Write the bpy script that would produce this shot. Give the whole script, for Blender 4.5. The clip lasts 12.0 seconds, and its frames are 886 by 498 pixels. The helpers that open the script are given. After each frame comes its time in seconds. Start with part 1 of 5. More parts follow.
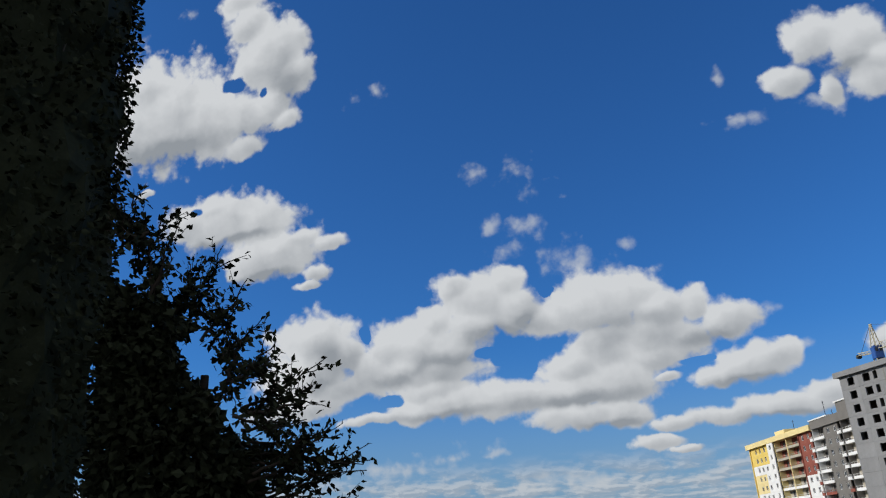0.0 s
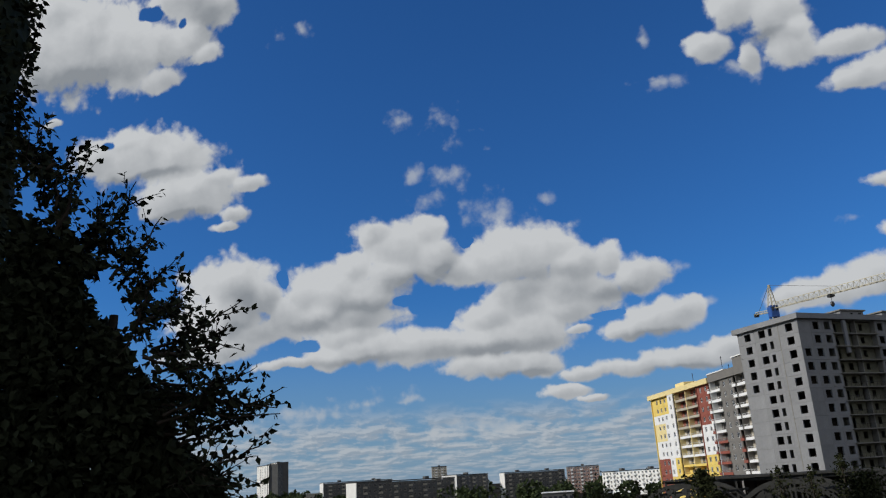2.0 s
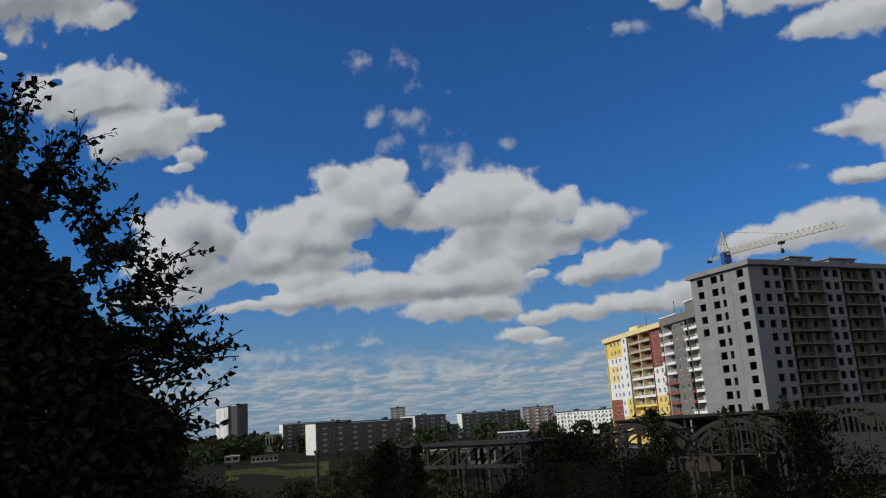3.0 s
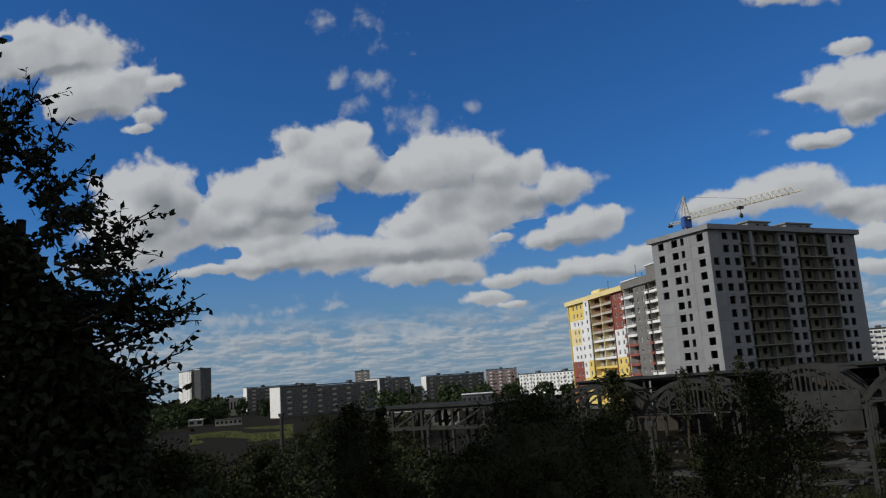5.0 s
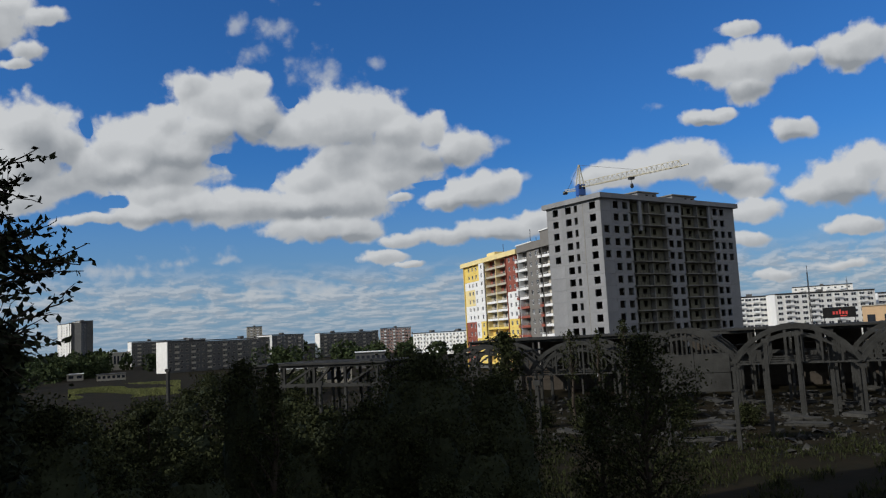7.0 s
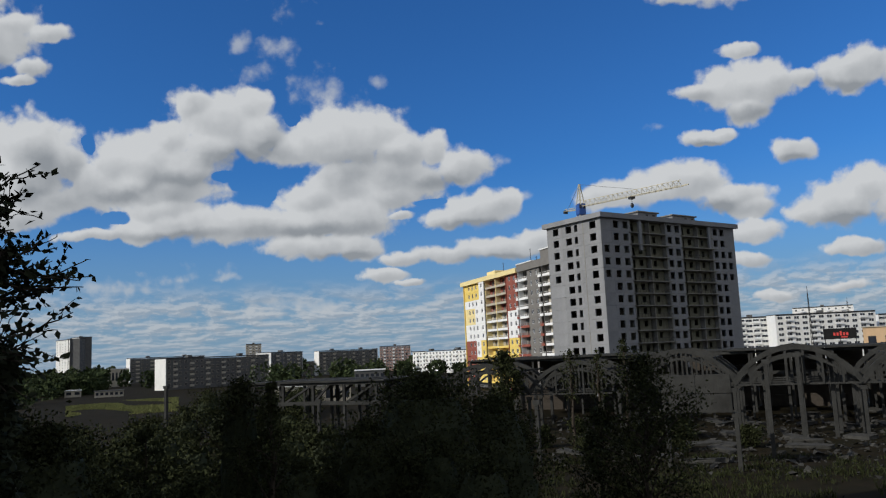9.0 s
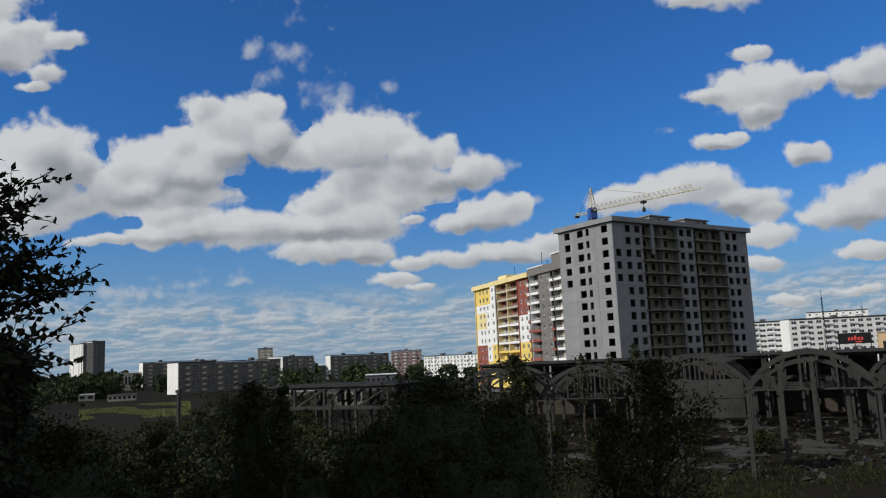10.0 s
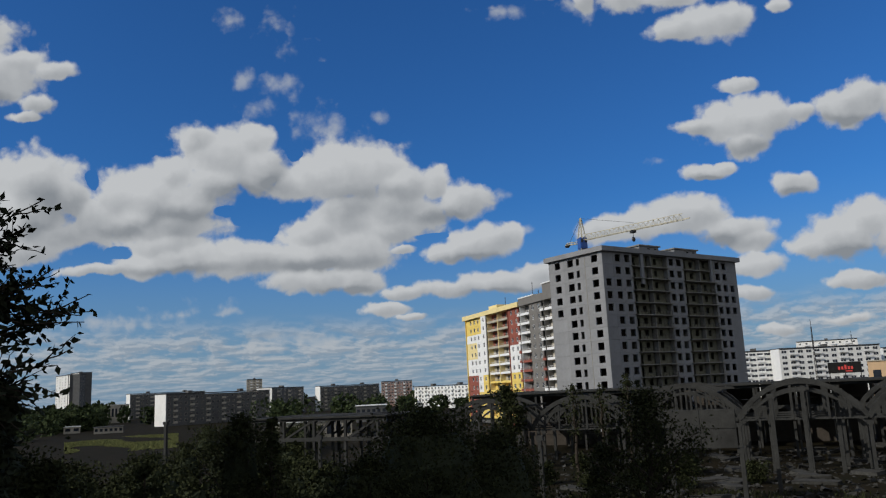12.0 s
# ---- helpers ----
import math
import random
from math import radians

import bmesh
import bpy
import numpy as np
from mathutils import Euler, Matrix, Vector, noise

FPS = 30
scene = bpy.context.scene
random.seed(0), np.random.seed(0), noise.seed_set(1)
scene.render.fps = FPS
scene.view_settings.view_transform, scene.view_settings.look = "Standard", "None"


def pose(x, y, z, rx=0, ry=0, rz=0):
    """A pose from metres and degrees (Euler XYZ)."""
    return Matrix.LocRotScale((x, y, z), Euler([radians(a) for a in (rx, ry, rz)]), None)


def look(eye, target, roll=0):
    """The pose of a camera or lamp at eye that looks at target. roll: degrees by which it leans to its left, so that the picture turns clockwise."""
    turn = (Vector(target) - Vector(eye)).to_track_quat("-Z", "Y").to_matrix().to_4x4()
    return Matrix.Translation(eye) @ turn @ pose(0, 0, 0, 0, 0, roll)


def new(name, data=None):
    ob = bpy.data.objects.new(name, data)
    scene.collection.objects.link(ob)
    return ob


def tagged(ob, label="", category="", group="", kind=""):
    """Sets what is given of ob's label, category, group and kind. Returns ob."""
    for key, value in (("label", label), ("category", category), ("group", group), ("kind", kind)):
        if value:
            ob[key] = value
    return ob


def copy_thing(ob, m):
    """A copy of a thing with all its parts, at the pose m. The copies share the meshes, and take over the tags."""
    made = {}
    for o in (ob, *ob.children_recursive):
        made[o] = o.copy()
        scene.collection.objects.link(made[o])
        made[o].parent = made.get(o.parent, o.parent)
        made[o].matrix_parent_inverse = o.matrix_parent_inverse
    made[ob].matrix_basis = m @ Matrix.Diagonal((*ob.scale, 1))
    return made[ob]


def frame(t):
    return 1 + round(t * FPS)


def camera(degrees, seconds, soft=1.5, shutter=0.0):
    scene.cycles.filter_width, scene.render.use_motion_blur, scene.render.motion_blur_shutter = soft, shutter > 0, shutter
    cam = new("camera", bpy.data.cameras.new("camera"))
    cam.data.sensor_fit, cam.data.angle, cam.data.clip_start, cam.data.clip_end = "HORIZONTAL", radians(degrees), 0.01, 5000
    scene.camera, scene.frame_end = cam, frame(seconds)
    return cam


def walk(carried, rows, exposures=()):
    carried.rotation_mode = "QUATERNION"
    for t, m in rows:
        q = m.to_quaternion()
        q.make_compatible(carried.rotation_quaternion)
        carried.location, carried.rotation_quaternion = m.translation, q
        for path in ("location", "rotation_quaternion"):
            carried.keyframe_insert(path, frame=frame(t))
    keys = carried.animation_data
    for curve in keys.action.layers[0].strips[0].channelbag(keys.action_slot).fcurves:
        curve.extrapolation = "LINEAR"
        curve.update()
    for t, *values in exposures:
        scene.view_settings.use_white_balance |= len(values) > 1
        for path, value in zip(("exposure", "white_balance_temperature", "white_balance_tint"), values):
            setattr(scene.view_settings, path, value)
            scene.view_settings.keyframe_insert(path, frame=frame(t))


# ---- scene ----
cam = camera(59.61, 12.0, soft=1.2)
EYE = Vector((0, 0, 12.4))


def bearing(az, dist, z=0.0):
    """A place at a bearing (degrees to the left of +y), a distance along the ground and a height."""
    a = radians(az)
    return Vector((-math.sin(a) * dist, math.cos(a) * dist, z))


def aim(yaw, pitch, roll):
    p = radians(pitch)
    return look(EYE, EYE + bearing(yaw, math.cos(p), math.sin(p)), roll)


PATH = [
    (0.0, aim(1.07, 21.09, -3.94)),
    (0.5, aim(0.98, 20.81, -3.87)),
    (1.0, aim(0.14, 20.14, -3.73)),
    (1.5, aim(-1.97, 18.00, -3.46)),
    (2.0, aim(-4.81, 16.91, -3.49)),
    (2.5, aim(-6.77, 13.99, -3.28)),
    (3.0, aim(-7.60, 12.61, -3.69)),
    (5.0, aim(-10.09, 9.76, -4.05)),
    (5.5, aim(-14.61, 9.67, -3.09)),
    (6.0, aim(-16.21, 9.12, -3.52)),
    (6.5, aim(-16.57, 7.17, -3.25)),
    (7.0, aim(-17.50, 6.30, -2.97)),
    (7.2, aim(-19.03, 6.41, -2.72)),
    (9.0, aim(-17.55, 7.66, -2.59)),
    (9.5, aim(-17.19, 7.87, -2.56)),
    (10.0, aim(-16.73, 8.02, -2.53)),
    (10.5, aim(-16.57, 8.02, -2.61)),
    (11.0, aim(-17.20, 8.13, -2.53)),
    (11.5, aim(-17.36, 8.12, -2.24)),
    (12.0, aim(-17.54, 10.19, -2.72)),
]
EXPOSURES = [(0.0, 0.02), (1.5, -0.05), (2.5, -0.28), (5.0, -0.35), (5.5, -0.38), (6.5, -0.22), (7.0, -0.12), (10.5, -0.08), (11.5, -0.1), (12.0, -0.25)]
walk(cam, PATH, EXPOSURES)

# ---- sky with its clouds, and the sun ----
SUN_AZ, SUN_EL = 98.0, 29.0
world = bpy.data.worlds.new("sky")
scene.world = world
world.use_nodes = True
wt = world.node_tree
wt.nodes.clear()


def wnode(kind, **inputs):
    n = wt.nodes.new(kind)
    for k, v in inputs.items():
        n.inputs[int(k[1:])].default_value = v
    return n


def wmath(op, a, b=None, c=None, clamp=False):
    n = wt.nodes.new("ShaderNodeMath")
    n.operation, n.use_clamp = op, clamp
    for i, v in enumerate((a, b, c)):
        if v is None:
            continue
        if isinstance(v, (int, float)):
            n.inputs[i].default_value = v
        else:
            wt.links.new(v, n.inputs[i])
    return n.outputs[0]


def wvec(op, a, b=None, c=None, out=0):
    n = wt.nodes.new("ShaderNodeVectorMath")
    n.operation = op
    for i, v in enumerate((a, b, c)):
        if v is None:
            continue
        if isinstance(v, tuple):
            n.inputs[i].default_value = v
        else:
            wt.links.new(v, n.inputs[i])
    return n.outputs[out]


def wnoise(vec, scale, detail=6.0, rough=0.55, out="Fac", lac=2.0):
    n = wt.nodes.new("ShaderNodeTexNoise")
    n.inputs["Scale"].default_value = scale
    n.inputs["Detail"].default_value = detail
    n.inputs["Roughness"].default_value = rough
    n.inputs["Lacunarity"].default_value = lac
    wt.links.new(vec, n.inputs["Vector"])
    return n.outputs[out]


def wramp(v, a, b, lo=0.0, hi=1.0, smooth=True):
    n = wt.nodes.new("ShaderNodeMapRange")
    n.interpolation_type = "SMOOTHSTEP" if smooth else "LINEAR"
    for i, x in enumerate((a, b, lo, hi)):
        n.inputs[i + 1].default_value = x
    wt.links.new(v, n.inputs[0])
    return n.outputs[0]


def wmix(f, a, b):
    n = wt.nodes.new("ShaderNodeMix")
    n.data_type = "RGBA"
    for i, v in ((0, f), (6, a), (7, b)):
        if isinstance(v, (tuple, float)):
            n.inputs[i].default_value = v
        else:
            wt.links.new(v, n.inputs[i])
    return n.outputs[2]


heaven = wt.nodes.new("ShaderNodeTexCoord").outputs["Generated"]
sep = wt.nodes.new("ShaderNodeSeparateXYZ")
wt.links.new(heaven, sep.inputs[0])
# the flat plane on which the near clouds are laid out: u to the right, v up
p12, a18 = radians(12), radians(-18)
ahead = (-math.sin(a18) * math.cos(p12), math.cos(a18) * math.cos(p12), math.sin(p12))
right = (math.cos(a18), math.sin(a18), 0.0)
above = tuple(Vector(right).cross(Vector(ahead)))
depth = wmath("MAXIMUM", wmath("ABSOLUTE", wvec("DOT_PRODUCT", heaven, ahead, out=1)), 0.12)
u = wmath("DIVIDE", wvec("DOT_PRODUCT", heaven, right, out=1), depth)
v = wmath("DIVIDE", wvec("DOT_PRODUCT", heaven, above, out=1), depth)
comb = wt.nodes.new("ShaderNodeCombineXYZ")
wt.links.new(u, comb.inputs[0])
wt.links.new(v, comb.inputs[1])
plane = comb.outputs[0]
curl = wvec("SUBTRACT", wnoise(plane, 7.0, 4.0, 0.55, out="Color"), (0.5, 0.5, 0.5))
curl2 = wvec("SUBTRACT", wnoise(plane, 34.0, 4.0, 0.5, out="Color"), (0.5, 0.5, 0.5))
bent = wvec("MULTIPLY_ADD", curl, (0.028, 0.022, 0.0), plane)
bent = wvec("MULTIPLY_ADD", curl2, (0.016, 0.014, 0.0), bent)
CLOUD = [None]
WISP = [None]
SHADE = [None]
GAP = [None]


TOPS = [None, None]


def lump(slot, blobs, smooth, rounded=False):
    """Adds ellipses (u, v, half width, half height, body) to a field that is 1 within and falls to 0 at their rims.
    rounded: also keeps how high in its own ellipse a place lies, by which billows are lit from above."""
    for bu, bv, ru, rv, body in blobs:
        d = wvec("MULTIPLY_ADD", bent, (1 / ru, 1 / rv, 0.0), (-bu / ru, -bv / rv, 0.0))
        f = wmath("SUBTRACT", body, wvec("LENGTH", d, out=1))
        slot[0] = f if slot[0] is None else wmath("SMOOTH_MAX", slot[0], f, smooth)
        if rounded:
            weight = wmath("POWER", 500.0, f)
            high = wmath("MULTIPLY", weight, wvec("DOT_PRODUCT", d, (-0.35, 0.94, 0.0), out=1))
            TOPS[0] = high if TOPS[0] is None else wmath("ADD", TOPS[0], high)
            TOPS[1] = weight if TOPS[1] is None else wmath("ADD", TOPS[1], weight)


def cloud(*blobs):
    lump(CLOUD, blobs, 0.12, True)


def wisps(*blobs):
    lump(WISP, blobs, 0.2)


def gaps(*blobs):
    lump(GAP, blobs, 0.15)


def shades(*blobs):
    lump(SHADE, blobs, 0.2)


cloud((-0.753, 0.485, 0.128, 0.098, 1), (-0.671, 0.45, 0.099, 0.07, 1), (-0.624, 0.399, 0.043, 0.024, 1), (-0.794, 0.53, 0.069, 0.071, 1), (-0.614, 0.45, 0.051, 0.046, 1), (-0.569, 0.532, 0.069, 0.074, 1), (-0.593, 0.596, 0.048, 0.047, 1), (-0.537, 0.546, 0.049, 0.043, 1), (-0.522, 0.491, 0.039, 0.038, 1), (-0.568, 0.453, 0.042, 0.034, 1), (-0.546, 0.423, 0.03, 0.018, 1), (-0.599, 0.636, 0.044, 0.032, 1), (-0.827, 0.474, 0.076, 0.065, 1))  # tall cloud
cloud((-0.671, 0.292, 0.097, 0.044, 1), (-0.613, 0.27, 0.082, 0.047, 1), (-0.695, 0.313, 0.058, 0.026, 1), (-0.744, 0.3, 0.047, 0.034, 1), (-0.575, 0.22, 0.066, 0.04, 1), (-0.624, 0.217, 0.064, 0.037, 1), (-0.522, 0.182, 0.031, 0.016, 1), (-0.538, 0.166, 0.027, 0.007, 1), (-0.549, 0.235, 0.042, 0.019, 1), (-0.494, 0.225, 0.037, 0.012, 1), (-0.814, 0.361, 0.025, 0.009, 0.8))  # left bank
wisps((-0.797, 0.625, 0.022, 0.008, 1), (-0.701, 0.637, 0.017, 0.012, 1), (-0.432, 0.423, 0.027, 0.012, 0.8), (-0.392, 0.426, 0.014, 0.015, 0.8), (-0.269, 0.274, 0.019, 0.014, 1.1), (-0.21, 0.265, 0.028, 0.017, 1.15), (-0.199, 0.236, 0.014, 0.02, 1), (-0.17, 0.246, 0.015, 0.007, 1), (-0.25, 0.196, 0.014, 0.013, 1), (-0.207, 0.187, 0.03, 0.016, 1.15), (-0.197, 0.172, 0.019, 0.013, 1.1), (-0.23, 0.16, 0.03, 0.013, 1.05), (-0.166, 0.139, 0.03, 0.024, 1.15), (-0.138, 0.129, 0.026, 0.019, 1.15), (-0.108, 0.117, 0.023, 0.016, 1.15), (-0.209, 0.244, 0.013, 0.021, 0.9), (-0.083, 0.138, 0.012, 0.009, 0.8), (0.068, 0.033, 0.017, 0.009, 0.9))  # wisps
wisps((0.272, 0.067, 0.02, 0.007, 1.1), (-0.343, 0.101, 0.036, 0.022, 0.8), (-0.154, 0.216, 0.013, 0.007, 0.6), (-0.067, 0.098, 0.036, 0.018, 0.9), (0.106, -0.015, 0.017, 0.01, 0.8), (-0.35, -0.098, 0.055, 0.012, 1.25), (-0.303, -0.102, 0.037, 0.007, 1.2), (-0.455, -0.109, 0.078, 0.013, 1.2), (-0.183, -0.138, 0.081, 0.01, 1.1), (-0.272, -0.148, 0.067, 0.009, 1))  # wisps
cloud((-0.285, 0.105, 0.067, 0.045, 1), (-0.318, 0.125, 0.035, 0.027, 1), (-0.247, 0.119, 0.036, 0.029, 1), (-0.351, 0.083, 0.036, 0.026, 1), (-0.234, 0.085, 0.043, 0.036, 1), (-0.134, 0.071, 0.066, 0.047, 1), (-0.082, 0.077, 0.048, 0.032, 1), (-0.173, 0.069, 0.035, 0.033, 1), (-0.053, 0.054, 0.041, 0.031, 1), (-0.017, 0.054, 0.023, 0.028, 1), (0.018, 0.028, 0.043, 0.029, 1), (-0.071, 0.015, 0.095, 0.031, 1), (-0.126, 0.018, 0.058, 0.038, 1), (-0.197, 0.058, 0.036, 0.023, 1), (-0.305, 0.07, 0.049, 0.028, 1))  # great cloud
cloud((-0.536, 0.078, 0.081, 0.052, 1), (-0.486, 0.057, 0.028, 0.036, 1), (-0.555, 0.031, 0.09, 0.048, 1), (-0.505, 0.007, 0.05, 0.023, 1), (-0.383, 0.056, 0.078, 0.047, 1), (-0.334, 0.046, 0.053, 0.038, 1), (-0.429, 0.058, 0.035, 0.036, 1), (-0.401, 0.024, 0.05, 0.025, 1), (-0.458, 0.026, 0.038, 0.038, 1), (-0.365, 0.01, 0.091, 0.025, 1), (-0.573, -0.005, 0.092, 0.023, 1))  # great cloud, lobes
cloud((-0.345, -0.025, 0.087, 0.023, 1), (-0.265, -0.032, 0.104, 0.025, 1), (-0.176, -0.033, 0.095, 0.028, 1), (-0.117, -0.026, 0.062, 0.04, 1), (-0.45, -0.038, 0.065, 0.009, 1), (-0.401, -0.033, 0.05, 0.017, 1), (-0.171, -0.062, 0.076, 0.021, 1), (-0.12, -0.067, 0.043, 0.023, 1), (-0.065, -0.029, 0.023, 0.007, 1), (-0.072, -0.003, 0.049, 0.02, 1), (-0.175, -0.005, 0.05, 0.025, 1), (-0.366, -0.007, 0.075, 0.02, 1))  # great cloud, base
cloud((0.045, -0.026, 0.046, 0.025, 1), (0.076, -0.02, 0.025, 0.02, 1), (-0.001, -0.037, 0.036, 0.015, 1), (0.071, -0.079, 0.073, 0.017, 1), (-0.003, -0.084, 0.065, 0.013, 1), (-0.06, -0.086, 0.04, 0.01, 1), (0.115, -0.07, 0.033, 0.015, 1), (-0.085, -0.105, 0.037, 0.01, 1), (-0.052, -0.116, 0.022, 0.006, 1))  # small clouds
cloud((0.142, 0.304, 0.032, 0.022, 1), (0.182, 0.352, 0.039, 0.04, 1), (0.223, 0.335, 0.04, 0.047, 1), (0.246, 0.3, 0.019, 0.034, 1), (0.187, 0.283, 0.013, 0.02, 1), (0.24, 0.289, 0.038, 0.028, 1), (0.295, 0.28, 0.057, 0.02, 1))  # high clouds
wisps((0.082, 0.27, 0.032, 0.011, 1.1), (0.065, 0.33, 0.008, 0.014, 0.8), (0.187, 0.285, 0.014, 0.028, 1.1), (0.066, 0.273, 0.029, 0.007, 1), (0.236, 0.272, 0.036, 0.01, 1.1), (0.167, 0.275, 0.014, 0.009, 1))  # wisps
cloud((0.388, 0.112, 0.066, 0.032, 1), (0.422, 0.117, 0.037, 0.027, 1), (0.389, 0.087, 0.036, 0.023, 1), (0.325, 0.11, 0.032, 0.012, 1), (0.378, 0.158, 0.031, 0.01, 1), (0.461, 0.121, 0.024, 0.014, 1), (0.515, 0.125, 0.043, 0.026, 1), (0.546, 0.136, 0.04, 0.027, 1), (0.338, 0.053, 0.034, 0.011, 1), (0.359, 0.057, 0.02, 0.009, 1), (0.447, 0.032, 0.031, 0.018, 1), (0.595, 0.13, 0.048, 0.029, 1), (0.337, 0.239, 0.065, 0.027, 1), (0.368, 0.244, 0.037, 0.024, 1), (0.306, 0.235, 0.033, 0.019, 1), (0.436, 0.258, 0.019, 0.009, 1))  # right clouds
cloud((0.306, -0.003, 0.073, 0.028, 1), (0.255, -0.015, 0.065, 0.021, 1), (0.208, -0.018, 0.043, 0.02, 1), (0.371, -0.024, 0.053, 0.023, 1), (0.394, -0.038, 0.037, 0.018, 1), (0.399, -0.07, 0.047, 0.018, 1), (0.387, -0.106, 0.039, 0.012, 0.9), (0.508, -0.038, 0.067, 0.034, 1), (0.542, -0.021, 0.041, 0.033, 1), (0.468, -0.052, 0.034, 0.016, 1), (0.522, -0.097, 0.049, 0.012, 1), (0.51, -0.144, 0.043, 0.01, 0.9), (0.419, -0.156, 0.035, 0.009, 0.85), (0.594, -0.042, 0.057, 0.041, 1))  # tower clouds
shades((-0.501, 0.043, 0.046, 0.031, 1), (-0.515, 0.017, 0.041, 0.018, 1), (-0.355, 0.022, 0.056, 0.019, 1), (-0.114, 0.036, 0.066, 0.019, 1), (-0.067, 0.027, 0.039, 0.014, 1), (-0.266, 0.054, 0.041, 0.013, 1), (-0.177, -0.043, 0.084, 0.01, 1), (-0.346, -0.04, 0.063, 0.007, 1), (-0.135, -0.079, 0.046, 0.007, 1), (0.035, -0.046, 0.042, 0.007, 1), (0.387, 0.081, 0.037, 0.01, 1), (0.327, -0.038, 0.069, 0.01, 1), (0.522, -0.062, 0.04, 0.01, 1), (0.07, -0.092, 0.054, 0.006, 1), (0.447, 0.02, 0.02, 0.006, 1), (-0.22, 0.064, 0.023, 0.014, 1), (-0.415, 0.013, 0.031, 0.01, 1), (-0.006, 0.014, 0.036, 0.01, 1))  # grey bases
shades((0.337, 0.046, 0.022, 0.005, 1), (0.516, 0.109, 0.036, 0.007, 1), (-0.66, 0.257, 0.075, 0.008, 1), (-0.617, 0.19, 0.062, 0.008, 1), (-0.759, 0.424, 0.102, 0.024, 1), (-0.538, 0.491, 0.025, 0.039, 1), (0.21, 0.302, 0.035, 0.012, 1))  # grey bases
gaps((-0.254, 0.022, 0.032, 0.016, 1), (-0.234, 0.008, 0.016, 0.012, 1), (-0.429, -0.014, 0.021, 0.01, 1), (-0.458, 0.083, 0.01, 0.012, 1), (-0.192, 0.103, 0.01, 0.011, 1), (-0.02, -0.014, 0.028, 0.006, 1), (0.078, 0.006, 0.033, 0.006, 1), (-0.284, 0.029, 0.016, 0.009, 1), (-0.626, 0.502, 0.026, 0.015, 1), (-0.575, 0.478, 0.01, 0.013, 0.8), (-0.721, 0.316, 0.017, 0.011, 0.8))  # blue gaps
fluff = wnoise(plane, 17.0, 9.0, 0.56)
fine = wnoise(plane, 60.0, 7.0, 0.68)
cells = wt.nodes.new("ShaderNodeTexVoronoi")
cells.voronoi_dimensions, cells.feature = "2D", "SMOOTH_F1"
cells.inputs["Scale"].default_value, cells.inputs["Smoothness"].default_value, cells.inputs["Detail"].default_value = 34.0, 0.35, 2.0
wt.links.new(bent, cells.inputs["Vector"])
billow = wmath("SUBTRACT", 0.42, cells.outputs["Distance"])
ruffle = wmath("MULTIPLY_ADD", wmath("SUBTRACT", fine, 0.5), 0.30, wmath("MULTIPLY", wmath("SUBTRACT", fluff, 0.47), 1.0))
ruffle = wmath("MULTIPLY_ADD", billow, 0.30, ruffle)
edge = wmath("ADD", wmath("MULTIPLY_ADD", wmath("MAXIMUM", GAP[0], 0.0), -1.3, CLOUD[0]), ruffle)
body = wramp(edge, -0.14, 0.24)
veil = wmath("MULTIPLY", wramp(wmath("MULTIPLY_ADD", ruffle, 3.8, WISP[0]), -0.2, 1.5), 0.66)
# the far deck of low clouds, in its own perspective
low = wmath("MAXIMUM", sep.outputs[2], 0.0)
deckc = wt.nodes.new("ShaderNodeCombineXYZ")
wt.links.new(u, deckc.inputs[0])
wt.links.new(wmath("MULTIPLY", wmath("LOGARITHM", wmath("ADD", low, 0.028), math.e), 0.30), deckc.inputs[1])
deckb = wvec("MULTIPLY_ADD", curl2, (0.035, 0.014, 0.0), deckc.outputs[0])
deckn = wnoise(deckb, 22.0, 8.0, 0.56)
decko = wnoise(wvec("ADD", deckb, (-0.004, 0.010, 0.0)), 22.0, 8.0, 0.56)
deckm = wmath("MULTIPLY", wramp(low, -0.01, 0.05, 0.45, 1.0), wramp(low, 0.062, 0.105, 1.0, 0.0))
deck = wmath("MULTIPLY", wramp(deckn, 0.33, 0.60), deckm)
# brightness within the clouds: billows lit from the upper left, greyer bases
offs = wvec("ADD", bent, (-0.012, 0.018, 0.0))
relief = wmath("SUBTRACT", wnoise(bent, 13.0, 5.0, 0.5), wnoise(offs, 13.0, 5.0, 0.5))
tops = wmath("DIVIDE", TOPS[0], wmath("MAXIMUM", TOPS[1], 1e-9))
grey = wramp(wmath("MULTIPLY_ADD", wmath("SUBTRACT", fluff, 0.5), 0.5, SHADE[0]), -0.5, 0.8)
lit = wmath("MULTIPLY_ADD", wmath("ADD", relief, wmath("MULTIPLY", billow, 0.14)), 1.0, wmath("MULTIPLY_ADD", grey, -0.56, 0.80))
lit = wmath("MULTIPLY_ADD", wramp(tops, -0.7, 0.7, -1.0, 1.0), 0.40, lit)
lit = wmath("ADD", lit, wramp(edge, 0.0, 0.9, 0.08, -0.04), clamp=True)
cloud_col = wmix(lit, (0.28, 0.305, 0.335, 1), (0.615, 0.635, 0.655, 1))
deck_lit = wramp(wmath("SUBTRACT", deckn, decko), -0.06, 0.08)
deck_col = wmix(deck_lit, (0.36, 0.40, 0.45, 1), (0.55, 0.57, 0.59, 1))
